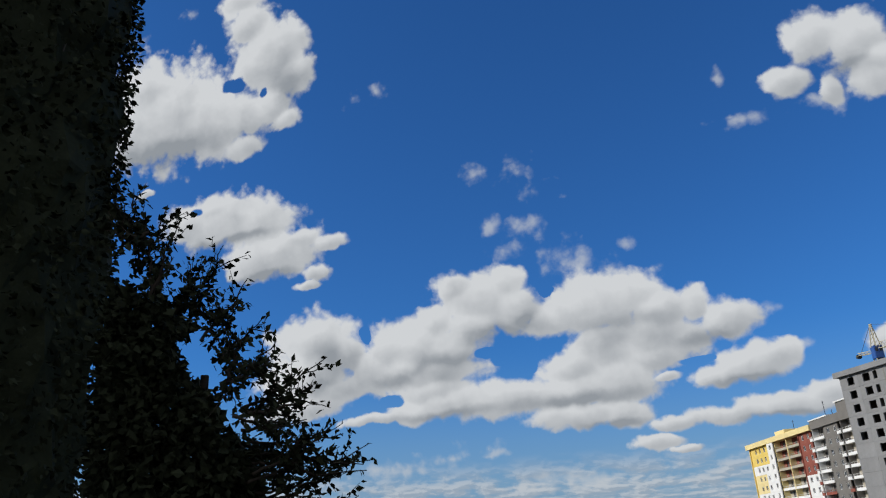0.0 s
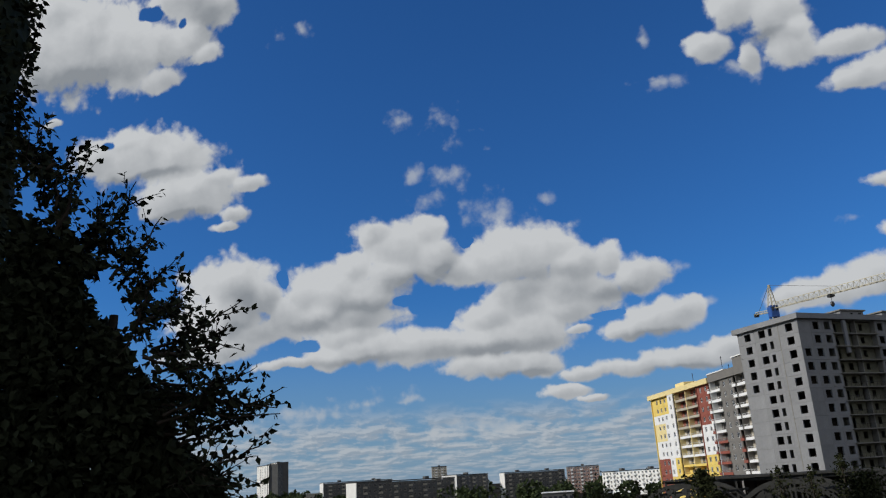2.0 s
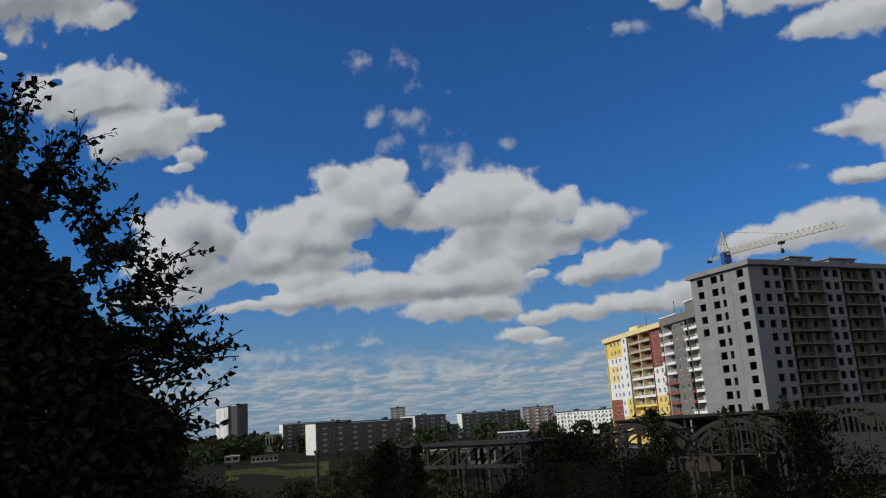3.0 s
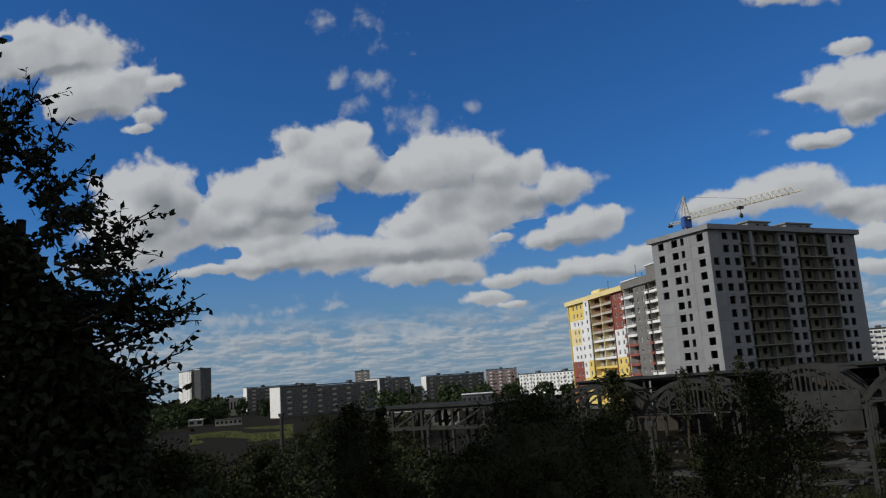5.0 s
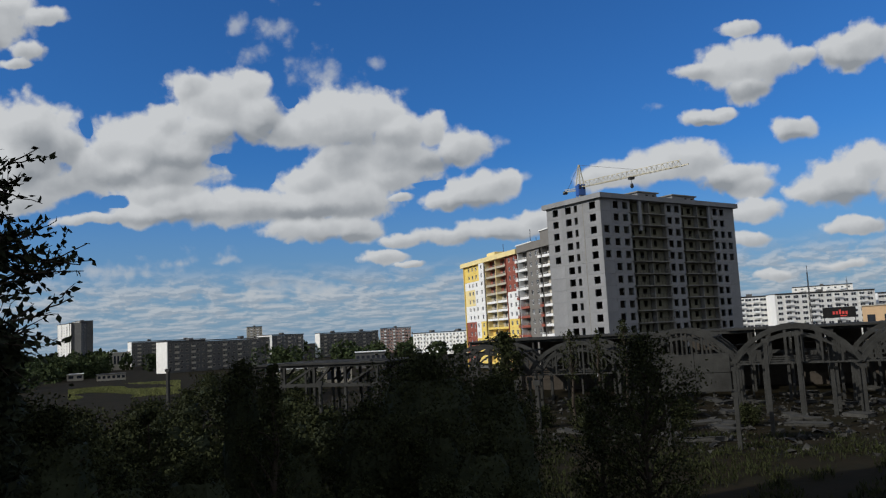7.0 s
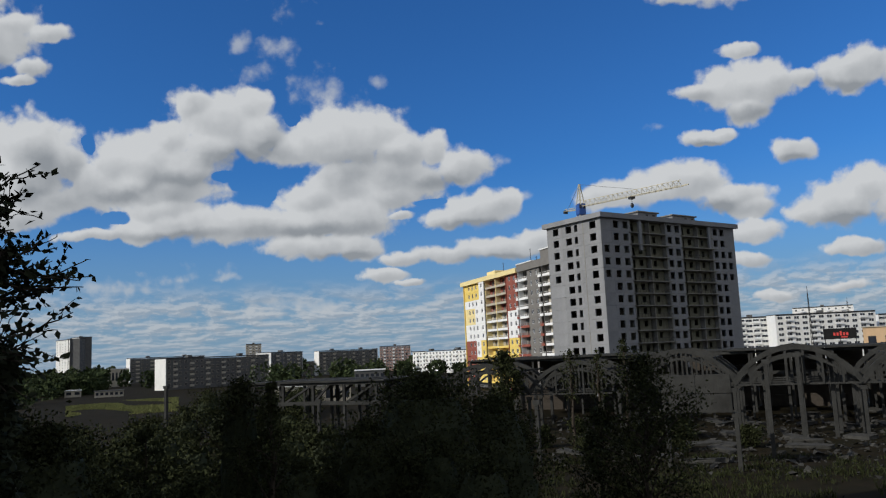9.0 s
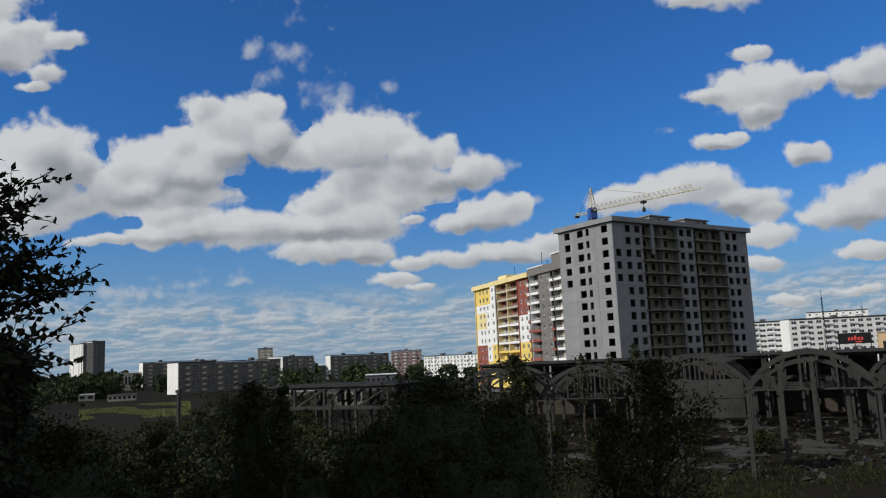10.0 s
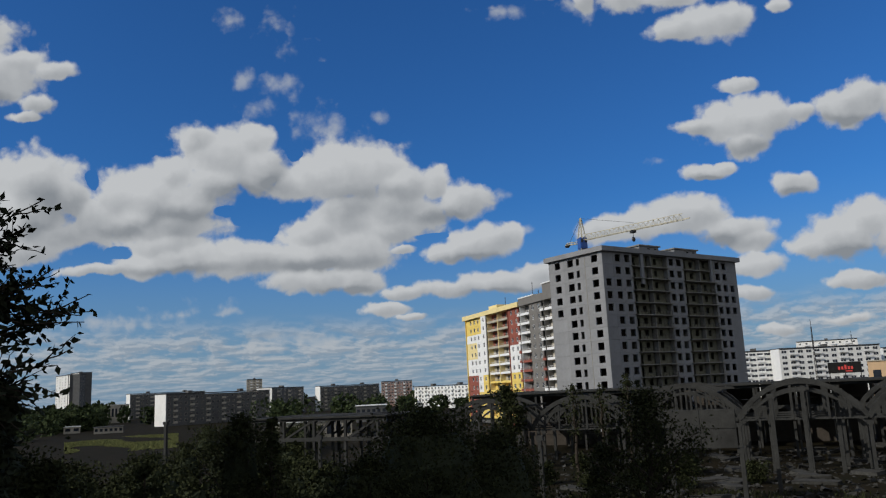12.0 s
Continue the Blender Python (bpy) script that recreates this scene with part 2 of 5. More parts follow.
# broken cloud added overhead and behind, out of view, to whiten the fill light
turned = wvec("DOT_PRODUCT", heaven, ahead, out=1)
cover_n = wnoise(heaven, 3.2, 8.0, 0.55)
cover = wmath("MULTIPLY", wramp(cover_n, 0.36, 0.52), wramp(turned, 0.30, 0.62, 1.0, 0.0))
cover_col = wmix(wramp(cover_n, 0.42, 0.68), (0.60, 0.61, 0.62, 1), (0.30, 0.31, 0.33, 1))
sky = wt.nodes.new("ShaderNodeTexSky")
sky.sky_type, sky.sun_disc = "NISHITA", False
sky.sun_elevation, sky.sun_rotation = radians(SUN_EL), radians(-SUN_AZ)
sky.air_density, sky.dust_density, sky.ozone_density = 1.0, 0.6, 3.0
SKY_STRENGTH = 0.1
blue = wvec("MULTIPLY", sky.outputs[0], (SKY_STRENGTH * 0.245, SKY_STRENGTH * 0.65, SKY_STRENGTH * 1.15))
haze = wmath("MULTIPLY", wramp(low, -0.04, 0.24, 1.0, 0.0), 0.95)
blue = wmix(haze, blue, (0.215, 0.33, 0.46, 1))
over = wmix(wmath("MULTIPLY", deck, 0.72), blue, deck_col)
over = wmix(veil, over, (0.52, 0.55, 0.58, 1))
over = wmix(body, over, cloud_col)
over = wmix(cover, over, cover_col)
bg = wt.nodes.new("ShaderNodeBackground")
wt.links.new(over, bg.inputs[0])
bg.inputs[1].default_value = 1.0
wt.links.new(bg.outputs[0], wt.nodes.new("ShaderNodeOutputWorld").inputs[0])

sun_data = bpy.data.lights.new("sun", "SUN")
sun_data.energy, sun_data.angle, sun_data.color = 3.1, radians(0.53), (1.0, 0.96, 0.89)
sun = new("sun", sun_data)
sun.matrix_world = look(bearing(SUN_AZ, 100, 12.4 + 100 * math.tan(radians(SUN_EL))), EYE)

# ---- materials ----
MATS = {}


def mat(name, base, rough=0.8, var=0.25, scale=1.0, stain=0.0, bump=0.2, metal=0.0, second=None, streak=1.0, island=0.0):
    """A worn surface: base colour, fine grain and broad stains (scale: metres of the broad ones)."""
    if name in MATS:
        return MATS[name]
    m = bpy.data.materials.new(name)
    m.use_nodes = True
    t = m.node_tree
    bsdf = t.nodes["Principled BSDF"]
    bsdf.inputs["Roughness"].default_value, bsdf.inputs["Metallic"].default_value = rough, metal
    bsdf.inputs["Specular IOR Level"].default_value = 0.5 if rough < 0.7 else 0.06
    co = t.nodes.new("ShaderNodeTexCoord").outputs["Object"]
    mp = t.nodes.new("ShaderNodeMapping")
    mp.inputs["Scale"].default_value = (1, 1, streak)
    t.links.new(co, mp.inputs[0])

    def noise_at(s, d):
        n = t.nodes.new("ShaderNodeTexNoise")
        n.inputs["Scale"].default_value, n.inputs["Detail"].default_value, n.inputs["Roughness"].default_value = s, d, 0.62
        t.links.new(mp.outputs[0], n.inputs["Vector"])
        return n.outputs["Fac"]

    broad, grain = noise_at(1.0 / scale, 6.0), noise_at(9.0 / scale, 4.0)
    add = t.nodes.new("ShaderNodeMath")
    add.operation = "MULTIPLY_ADD"
    t.links.new(grain, add.inputs[0])
    add.inputs[1].default_value = 0.5
    t.links.new(broad, add.inputs[2])
    pick = t.nodes.new("ShaderNodeMapRange")
    pick.inputs[1].default_value, pick.inputs[2].default_value = 0.5, 1.0
    t.links.new(add.outputs[0], pick.inputs[0])
    mix = t.nodes.new("ShaderNodeMix")
    mix.data_type = "RGBA"
    t.links.new(pick.outputs[0], mix.inputs[0])
    dark = second or tuple(c * (1 - var) for c in base)
    mix.inputs[6].default_value = (*dark, 1)
    mix.inputs[7].default_value = (*(min(1.0, c * (1 + var * 0.6)) for c in base), 1) if not second else (*base, 1)
    col = mix.outputs[2]
    if stain:
        st = t.nodes.new("ShaderNodeMapRange")
        st.inputs[1].default_value, st.inputs[2].default_value, st.inputs[4].default_value = 0.52, 0.72, stain
        t.links.new(noise_at(0.35 / scale, 8.0), st.inputs[0])
        mx = t.nodes.new("ShaderNodeMix")
        mx.data_type = "RGBA"
        t.links.new(st.outputs[0], mx.inputs[0])
        t.links.new(col, mx.inputs[6])
        mx.inputs[7].default_value = (*(c * 0.45 for c in base), 1)
        col = mx.outputs[2]
    if island:
        info = t.nodes.new("ShaderNodeObjectInfo").outputs["Random"] if island < 0 else t.nodes.new("ShaderNodeNewGeometry").outputs["Random Per Island"]
        hs = t.nodes.new("ShaderNodeHueSaturation")
        mr = t.nodes.new("ShaderNodeMapRange")
        mr.inputs[3].default_value, mr.inputs[4].default_value = 1 - abs(island), 1 + abs(island)
        t.links.new(info, mr.inputs[0])
        t.links.new(mr.outputs[0], hs.inputs["Value"])
        t.links.new(col, hs.inputs["Color"])
        col = hs.outputs[0]
    t.links.new(col, bsdf.inputs["Base Color"])
    if bump:
        b = t.nodes.new("ShaderNodeBump")
        b.inputs["Strength"].default_value, b.inputs["Distance"].default_value = bump, 0.02 * scale
        t.links.new(add.outputs[0], b.inputs["Height"])
        t.links.new(b.outputs[0], bsdf.inputs["Normal"])
    MATS[name] = m
    return m


PANEL = mat("grey_panel_concrete", (0.265, 0.268, 0.272), 0.85, 0.16, 2.5, 0.25, 0.15, streak=0.5, island=-0.06)
RAW = mat("raw_concrete", (0.26, 0.25, 0.225), 0.9, 0.25, 1.5, 0.3, 0.3)
LOGGIA = mat("loggia_brick", (0.19, 0.185, 0.135), 0.9, 0.3, 0.8, 0.3, 0.3)
# weathered, and darkened further to put the hall's cloud shadow into the colour
OLD = mat("weathered_concrete_shade_dark", (0.050, 0.050, 0.047), 0.95, 0.35, 1.2, 0.6, 0.5)
# near black, for painted shade in openings and for the hoarding board
DARK = mat("opening_shade_and_board", (0.02, 0.02, 0.02), 0.9, 0.3, 1.0, bump=0)
GLASS = mat("window_glass", (0.03, 0.035, 0.045), 0.12, 0.3, 2.0, bump=0)
WHITE = mat("white_paint", (0.82, 0.82, 0.80), 0.7, 0.08, 2.0, 0.12, 0.1)
YELLOW = mat("yellow_paint", (0.80, 0.60, 0.17), 0.75, 0.1, 2.0, 0.12, 0.1)
PALE_YELLOW = mat("pale_yellow_paint", (0.82, 0.68, 0.34), 0.75, 0.1, 2.0, 0.12, 0.1)
BRICK_RED = mat("brick_red_paint", (0.29, 0.10, 0.075), 0.8, 0.15, 2.0, 0.15, 0.15)
SLATE = mat("slate_grey_paint", (0.20, 0.19, 0.175), 0.8, 0.12, 2.0, 0.15, 0.1)
FAR_GREY = mat("far_grey_wall", (0.13, 0.13, 0.127), 0.85, 0.25, 3.0, 0.4, 0.1)
FAR_WHITE = mat("far_white_brick", (0.82, 0.81, 0.77), 0.8, 0.10, 2.0, 0.12, 0.1)
FAR_TAN = mat("far_tan_wall", (0.45, 0.41, 0.33), 0.8, 0.15, 3.0, 0.25, 0.1)
FAR_PINK = mat("far_pink_wall", (0.36, 0.24, 0.20), 0.8, 0.15, 3.0, 0.25, 0.1)
# dark colour standing in for the shade inside rooms and under the hall roof
UNLIT = mat("unlit_interior_dark", (0.07, 0.06, 0.05), 0.95, 0.3, 1.0, 0.2, 0.2)
ROOF = mat("tar_roof", (0.07, 0.07, 0.07), 0.9, 0.3, 2.0, 0.2)
STEEL = mat("crane_paint", (0.55, 0.50, 0.36), 0.5, 0.2, 1.0, 0.2, 0.1)
BLUE = mat("blue_cab_paint", (0.03, 0.10, 0.34), 0.4, 0.15, 1.0, 0.1, 0.05)
CABLE = mat("steel_cable", (0.06, 0.06, 0.06), 0.5, 0.2, 1.0, bump=0, metal=0.6)
# rubble colour lowered likewise, with the cloud shadow held in it
RUBBLE = mat("concrete_rubble_shade_dark", (0.052, 0.051, 0.047), 0.95, 0.4, 0.6, 0.5, 0.5, island=0.4)
BARK = mat("bark", (0.055, 0.045, 0.035), 0.95, 0.4, 0.25, 0.3, 0.6)
GREYBARK = mat("grey_bark", (0.10, 0.09, 0.075), 0.95, 0.4, 0.25, 0.3, 0.6)
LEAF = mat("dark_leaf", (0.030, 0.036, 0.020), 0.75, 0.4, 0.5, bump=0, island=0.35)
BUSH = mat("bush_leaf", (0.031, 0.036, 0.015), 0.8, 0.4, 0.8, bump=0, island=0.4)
FARLEAF = mat("far_foliage", (0.040, 0.055, 0.022), 0.7, 0.4, 3.0, bump=0, island=0.4)
GRASS = mat("grass_blades", (0.15, 0.16, 0.06), 0.8, 0.4, 3.0, bump=0, island=0.3)
RED_SIGN = mat("red_sign_bars", (0.65, 0.06, 0.05), 0.6, 0.1, 1.0, bump=0)
ORANGE = mat("orange_cladding", (0.62, 0.42, 0.24), 0.6, 0.12, 2.0, 0.1, 0.05)


# ---- builders ----
def bm_box(bm, x0, x1, y0, y1, z0, z1):
    vs = [bm.verts.new(p) for p in ((x0, y0, z0), (x1, y0, z0), (x1, y1, z0), (x0, y1, z0), (x0, y0, z1), (x1, y0, z1), (x1, y1, z1), (x0, y1, z1))]
    for f in ((3, 2, 1, 0), (4, 5, 6, 7), (0, 1, 5, 4), (1, 2, 6, 5), (2, 3, 7, 6), (3, 0, 4, 7)):
        bm.faces.new([vs[i] for i in f])


def bm_bar(bm, a, b, w, h=None, up=(0, 0, 1)):
    """A square bar from a to b, w wide and h high."""
    a, b, h = Vector(a), Vector(b), h or w
    d = (b - a).normalized()
    s = d.cross(Vector(up))
    s = (s if s.length > 1e-4 else d.cross(Vector((1, 0, 0)))).normalized()
    t = s.cross(d)
    vs = [bm.verts.new(p + s * i * w / 2 + t * j * h / 2) for p in (a, b) for i, j in ((-1, -1), (1, -1), (1, 1), (-1, 1))]
    for f in ((0, 1, 2, 3), (7, 6, 5, 4), (0, 4, 5, 1), (1, 5, 6, 2), (2, 6, 7, 3), (3, 7, 4, 0)):
        bm.faces.new([vs[i] for i in f])


def bm_tube(bm, pts, radii, sides=6):
    """A tapering round limb through points."""
    rings = []
    for i, p in enumerate(pts):
        d = (pts[min(i + 1, len(pts) - 1)] - pts[max(i - 1, 0)]).normalized()
        s = d.cross(Vector((0.3, 0.9, 0.1))).normalized()
        t = d.cross(s)
        rings.append([bm.verts.new(p + (s * math.cos(k * 2 * math.pi / sides) + t * math.sin(k * 2 * math.pi / sides)) * radii[i]) for k in range(sides)])
    for r0, r1 in zip(rings, rings[1:]):
        for k in range(sides):
            bm.faces.new((r0[k], r0[(k + 1) % sides], r1[(k + 1) % sides], r1[k]))
    bm.faces.new(rings[-1])


def bm_sweep(bm, pts, w, h, across):
    """One square-section member that follows a line of points; w along the vector across, h at right angles to it."""
    rings = []
    for i, p in enumerate(pts):
        d = (pts[min(i + 1, len(pts) - 1)] - pts[max(i - 1, 0)]).normalized()
        n = d.cross(across).normalized() * h / 2
        s = across * w / 2
        rings.append([bm.verts.new(p + q) for q in (-s - n, s - n, s + n, -s + n)])
    for a, b in zip(rings, rings[1:]):
        for k in range(4):
            bm.faces.new((a[k], a[(k + 1) % 4], b[(k + 1) % 4], b[k]))
    bm.faces.new(rings[0][::-1])
    bm.faces.new(rings[-1])
    bmesh.ops.recalc_face_normals(bm, faces=bm.faces[:])


def mesh_of(name, bm, material, smooth=False):
    me = bpy.data.meshes.new(name)
    bm.normal_update()
    bm.to_mesh(me)
    bm.free()
    me.materials.append(material)
    if smooth:
        for p in me.polygons:
            p.use_smooth = True
    return me


def part(name, bm, material, parent, label="", smooth=False):
    ob = new(name, mesh_of(name, bm, material, smooth))
    ob.parent = parent
    if label:
        ob["label"] = label
    return ob


def share(name, me, parent, m):
    """An object of its own on a mesh that alike pieces share."""
    ob = new(name, me)
    ob.parent = parent
    ob.matrix_basis = m
    return ob


def box_part(name, parent, material, x0, x1, y0, y1, z0, z1, label="", bevel=0.0):
    bm = bmesh.new()
    bm_box(bm, x0, x1, y0, y1, z0, z1)
    if bevel:
        bmesh.ops.bevel(bm, geom=bm.edges[:], offset=bevel, segments=1, affect="EDGES")
    return part(name, bm, material, parent, label)


def thing(name, m, label, category, group="", kind=""):
    ob = new(name)
    ob.matrix_basis = m
    return tagged(ob, label, category, group, kind)


def stand(p0, p1):
    """The pose whose x axis runs along the ground from p0 to p1, with y away to its left."""
    d = p1 - p0
    return Matrix.Translation((p0.x, p0.y, 0)) @ Matrix.Rotation(math.atan2(d.y, d.x), 4, "Z")


def bm_grid(bm, xs, zs, solid, y0, y1):
    """A pierced slab in the xz plane: the cells of a grid for which solid(i, j) holds, as one skin with its reveals."""
    vs = {}

    def at(i, j, y):
        if (i, j, y) not in vs:
            vs[i, j, y] = bm.verts.new((xs[i], y, zs[j]))
        return vs[i, j, y]

    nx, nz = len(xs) - 1, len(zs) - 1

    def on(i, j):
        return 0 <= i < nx and 0 <= j < nz and solid(i, j)

    for i in range(nx):
        for j in range(nz):
            if not on(i, j):
                continue
            bm.faces.new((at(i, j, y0), at(i + 1, j, y0), at(i + 1, j + 1, y0), at(i, j + 1, y0)))
            bm.faces.new((at(i, j + 1, y1), at(i + 1, j + 1, y1), at(i + 1, j, y1), at(i, j, y1)))
            if not on(i - 1, j):
                bm.faces.new((at(i, j, y1), at(i, j, y0), at(i, j + 1, y0), at(i, j + 1, y1)))
            if not on(i + 1, j):
                bm.faces.new((at(i + 1, j, y0), at(i + 1, j, y1), at(i + 1, j + 1, y1), at(i + 1, j + 1, y0)))
            if not on(i, j - 1):
                bm.faces.new((at(i, j, y1), at(i + 1, j, y1), at(i + 1, j, y0), at(i, j, y0)))
            if not on(i, j + 1):
                bm.faces.new((at(i, j + 1, y0), at(i + 1, j + 1, y0), at(i + 1, j + 1, y1), at(i, j + 1, y1)))


def panel_mesh(name, w, h, thick, hole, material):
    """A wall panel w by h in the plane y=0 (outside at y=0, inside at y=thick) with one opening (x0, x1, z0, z1) or none."""
    bm = bmesh.new()
    g = 0.012
    if not hole:
        bm_box(bm, g, w - g, 0, thick, g, h - g)
    else:
        x0, x1, z0, z1 = hole
        bm_grid(bm, (g, x0, x1, w - g), (g, z0, z1, h - g), lambda i, j: (i, j) != (1, 1), 0, thick)
    return mesh_of(name, bm, material)


# ---- ground ----
def ground_sheet():
    bm = bmesh.new()
    rings, seg = [0, 15, 40, 70, 110, 170, 260, 400, 650, 1100, 2000, 3400, 4800], 72
    rows = []
    for i, r in enumerate(rings):
        rows.append([bm.verts.new((r * math.sin(k * 2 * math.pi / seg), r * math.cos(k * 2 * math.pi / seg), 0.0 if i > 8 else 0.25 * noise.noise((k * 0.9, r * 0.05, 3.0)) if i else 0)) for k in range(seg if i else 1)])
    for i in range(1, len(rings) - 1):
        for k in range(seg):
            bm.faces.new((rows[i][k], rows[i + 1][k], rows[i + 1][(k + 1) % seg], rows[i][(k + 1) % seg]))
    for k in range(seg):
        bm.faces.new((rows[0][0], rows[1][k], rows[1][(k + 1) % seg]))
    bmesh.ops.recalc_face_normals(bm, faces=bm.faces[:])
    # soil colour set near black to carry the cloud shade over the foreground
    m = mat("dry_soil_and_weeds_shade_dark", (0.026, 0.019, 0.011), 0.95, 0.3, 6.0, 0.4, 0.5, second=(0.010, 0.011, 0.005))
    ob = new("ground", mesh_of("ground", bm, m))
    tagged(ob, "dry brown soil with sparse weeds reaching the horizon", "ground", kind="structure")


ground_sheet()


def unseen_sun_block():
    """A plain unseen block, added on the sun's side to shade the yard."""
    bm = bmesh.new()
    bm_box(bm, -46.0, -32.0, -60.0, 38.0, -0.3, 52.0)
    ob = new("wall_west", mesh_of("wall_west", bm, FAR_GREY))
    tagged(ob, "plain grey unseen block added to shade the yard", "wall", kind="structure")


unseen_sun_block()


# ---- the unfinished panel tower ----
def grey_tower():
    corner = bearing(-29.25, 172.85)
    ang = 17.5
    base = thing("apartment_tower", Matrix.Translation(corner) @ Matrix.Rotation(radians(ang), 4, "Z"), "unfinished grey concrete panel apartment tower with empty windows", "apartment tower")
    L, D, FH, N, TH = 48.6, 17.4, 2.8, 14, 0.3
    cache = {}

    def face(length, columns, place):
        """columns: (x0, x1, window or None, rows from the top that have it)."""
        for x0, x1, win, rows in columns:
            for k in range(N):
                hole = None
                if win and (rows is None or k in rows):
                    wd, shift = win
                    c = (x1 - x0) / 2 + shift
                    hole = (c - wd / 2, c + wd / 2, 0.7, 2.3)
                key = (round(x1 - x0, 2), hole)
                if key not in cache:
                    cache[key] = panel_mesh("wall_panel", x1 - x0, FH, TH, hole, PANEL)
                share("wall_panel", cache[key], base, place @ Matrix.Translation((x0, 0, 37.9 - FH * k)))
        return

    # long face: x along the face, outside towards -y
    mid3 = {2, 3, 4}
    face(L, [(0.0, 3.3, (1.65, 0.0), mid3), (3.3, 6.6, (1.65, 0.0), None), (6.6, 9.5, (1.65, 0.0), None),
             (22.0, 24.6, (1.65, 0.0), None), (24.6, 27.6, (1.65, 0.0), None),
             (39.5, 42.2, (1.65, 0.0), None), (42.2, 45.0, (1.65, 0.0), None), (45.0, L, (1.65, -0.4), mid3)], Matrix.Identity(4))
    # short face: runs away from the corner along +y
    side = Matrix.Rotation(radians(-90), 4, "Z")
    side = Matrix.Translation((0, D, 0)) @ side
    face(D, [(0.3, 5.0, (1.8, 0.35), set(range(0, 5))), (5.0, 8.6, (1.85, 0.5), None), (8.6, 11.0, (1.0, -0.1), None), (11.0, 12.0, None, None),
             (12.0, D - 0.02, (1.85, 0.3), None)], side)
    # plain walls that close the far sides, with openings only where daylight shows through
    back = Matrix.Translation((L, D, 0)) @ Matrix.Rotation(radians(180), 4, "Z")
    face(L, [(0.0, 4.0, (1.6, 0.0), mid3), (4.0, 8.0, (1.6, 0.0), mid3), (8.0, L, None, None)], back)
    face(D, [(0.3, D - 0.3, None, None)], Matrix.Translation((L, 0, 0)) @ Matrix.Rotation(radians(90), 4, "Z"))
    for k in range(N + 1):
        z = 37.9 - FH * k + FH
        box_part("floor_slab", base, RAW, TH + 0.02, L - TH - 0.02, TH + 0.02, D - TH - 0.02, z - 0.11, z + 0.09)
    for x in (9.9, 21.6, 24.6, 28.0, 39.1, 45.2):
        box_part("cross_wall", base, RAW, x - 0.1, x + 0.1, 1.7, D - 0.4, 0, 40.6)
    box_part("spine_wall", base, RAW, 0.4, 41.0, 9.0, 9.2, 0, 40.6)
    # dark sheets behind the windows, added so that the empty rooms look unlit
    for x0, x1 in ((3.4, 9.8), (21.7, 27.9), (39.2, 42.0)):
        box_part("partition", base, UNLIT, x0, x1, 2.6, 2.72, 0, 40.6)
    box_part("partition", base, UNLIT, 2.6, 2.72, 2.8, D - 0.4, 0, 40.6)
    for x0, x1 in ((9.5, 22.0), (27.6, 39.5)):
        # loggia stack: back wall with door and window gaps, projecting slabs, party fins
        for k in range(N):
            z = 37.9 - FH * k
            bm = bmesh.new()
            cuts = [x0, x0 + 1.5, x0 + 2.5, x0 + 4.0, x0 + 5.2, x0 + 6.3, x0 + 7.5, x0 + 9.0, x0 + 10.0, x1]
            bm_grid(bm, cuts, (z + 0.02, z + 0.85, z + 2.2, z + FH - 0.2), lambda i, j: i % 2 == 0 or j == 2 or (j == 0 and i in (3, 7)), 1.3, 1.55)
            part("loggia_wall", bm, LOGGIA, base, "olive-brown unplastered loggia wall")
            w = 0.75 if k > 0 else 0.3
            box_part("loggia_slab", base, RAW, x0 - 0.25, x1 + 0.25 + 0.2 * (k % 2), -w, 1.56, z - 0.17, z + 0.03, bevel=0.02)
            if k > 1 and random.random() < 0.75:
                bm = bmesh.new()
                for xx in np.arange(x0 + 0.2, x1, 1.05):
                    bm_bar(bm, (xx, -w + 0.1, z + 0.03), (xx, -w + 0.1, z + 0.95), 0.05)
                bm_bar(bm, (x0, -w + 0.1, z + 0.95), (x1, -w + 0.1, z + 0.95), 0.06)
                part("loggia_railing", bm, CABLE, base, "thin dark steel railing")
        for xx in (x0 + 0.12, (x0 + x1) / 2 + 0.4, x1 - 0.12):
            box_part("party_fin", base, RAW, xx - 0.12, xx + 0.12, 0.05, 1.29, 0, 40.68)
        box_part("pilaster", base, PANEL, x0 + 2.6 if x0 < 20 else x1 - 1.9, x0 + 3.5 if x0 < 20 else x1 - 1.0, -0.5, 0.04, 33.7 if x0 < 20 else 35.0, 40.68, bevel=0.03)
    # cornice, roof slab and the two lift housings
    bm = bmesh.new()
    for x0, x1, y0, y1 in ((-0.8, L + 0.8, -0.9, 0.3), (-0.8, L + 0.8, D - 0.3, D + 0.8), (-0.8, 0.3, 0.3, D - 0.3), (L - 0.3, L + 0.8, 0.3, D - 0.3)):
        bm_box(bm, x0, x1, y0, y1, 40.7, 41.8)
    part("cornice", bm, PANEL, base, "wide pale concrete cornice")
    box_part("roof", base, ROOF, 0.31, L - 0.31, 0.31, D - 0.31, 40.9, 41.2)
    for x0, x1 in ((14.9, 21.7), (27.4, 36.0)):
        box_part("lift_housing", base, PANEL, x0, x1, 2.0, 7.5, 41.2, 43.2, bevel=0.04)
        box_part("housing_roof", base, RAW, x0 - 0.4, x1 + 0.4, 1.6, 7.9, 43.2, 43.5, bevel=0.03)
        # dark plates laid on the wall draw the shade of the housing openings
        for i in range(2):
            box_part("housing_opening", base, DARK, x1 - 1.6 - i * 2.4, x1 - 0.8 - i * 2.4, 1.97, 2.0, 42.1, 42.8)
    bm = bmesh.new()
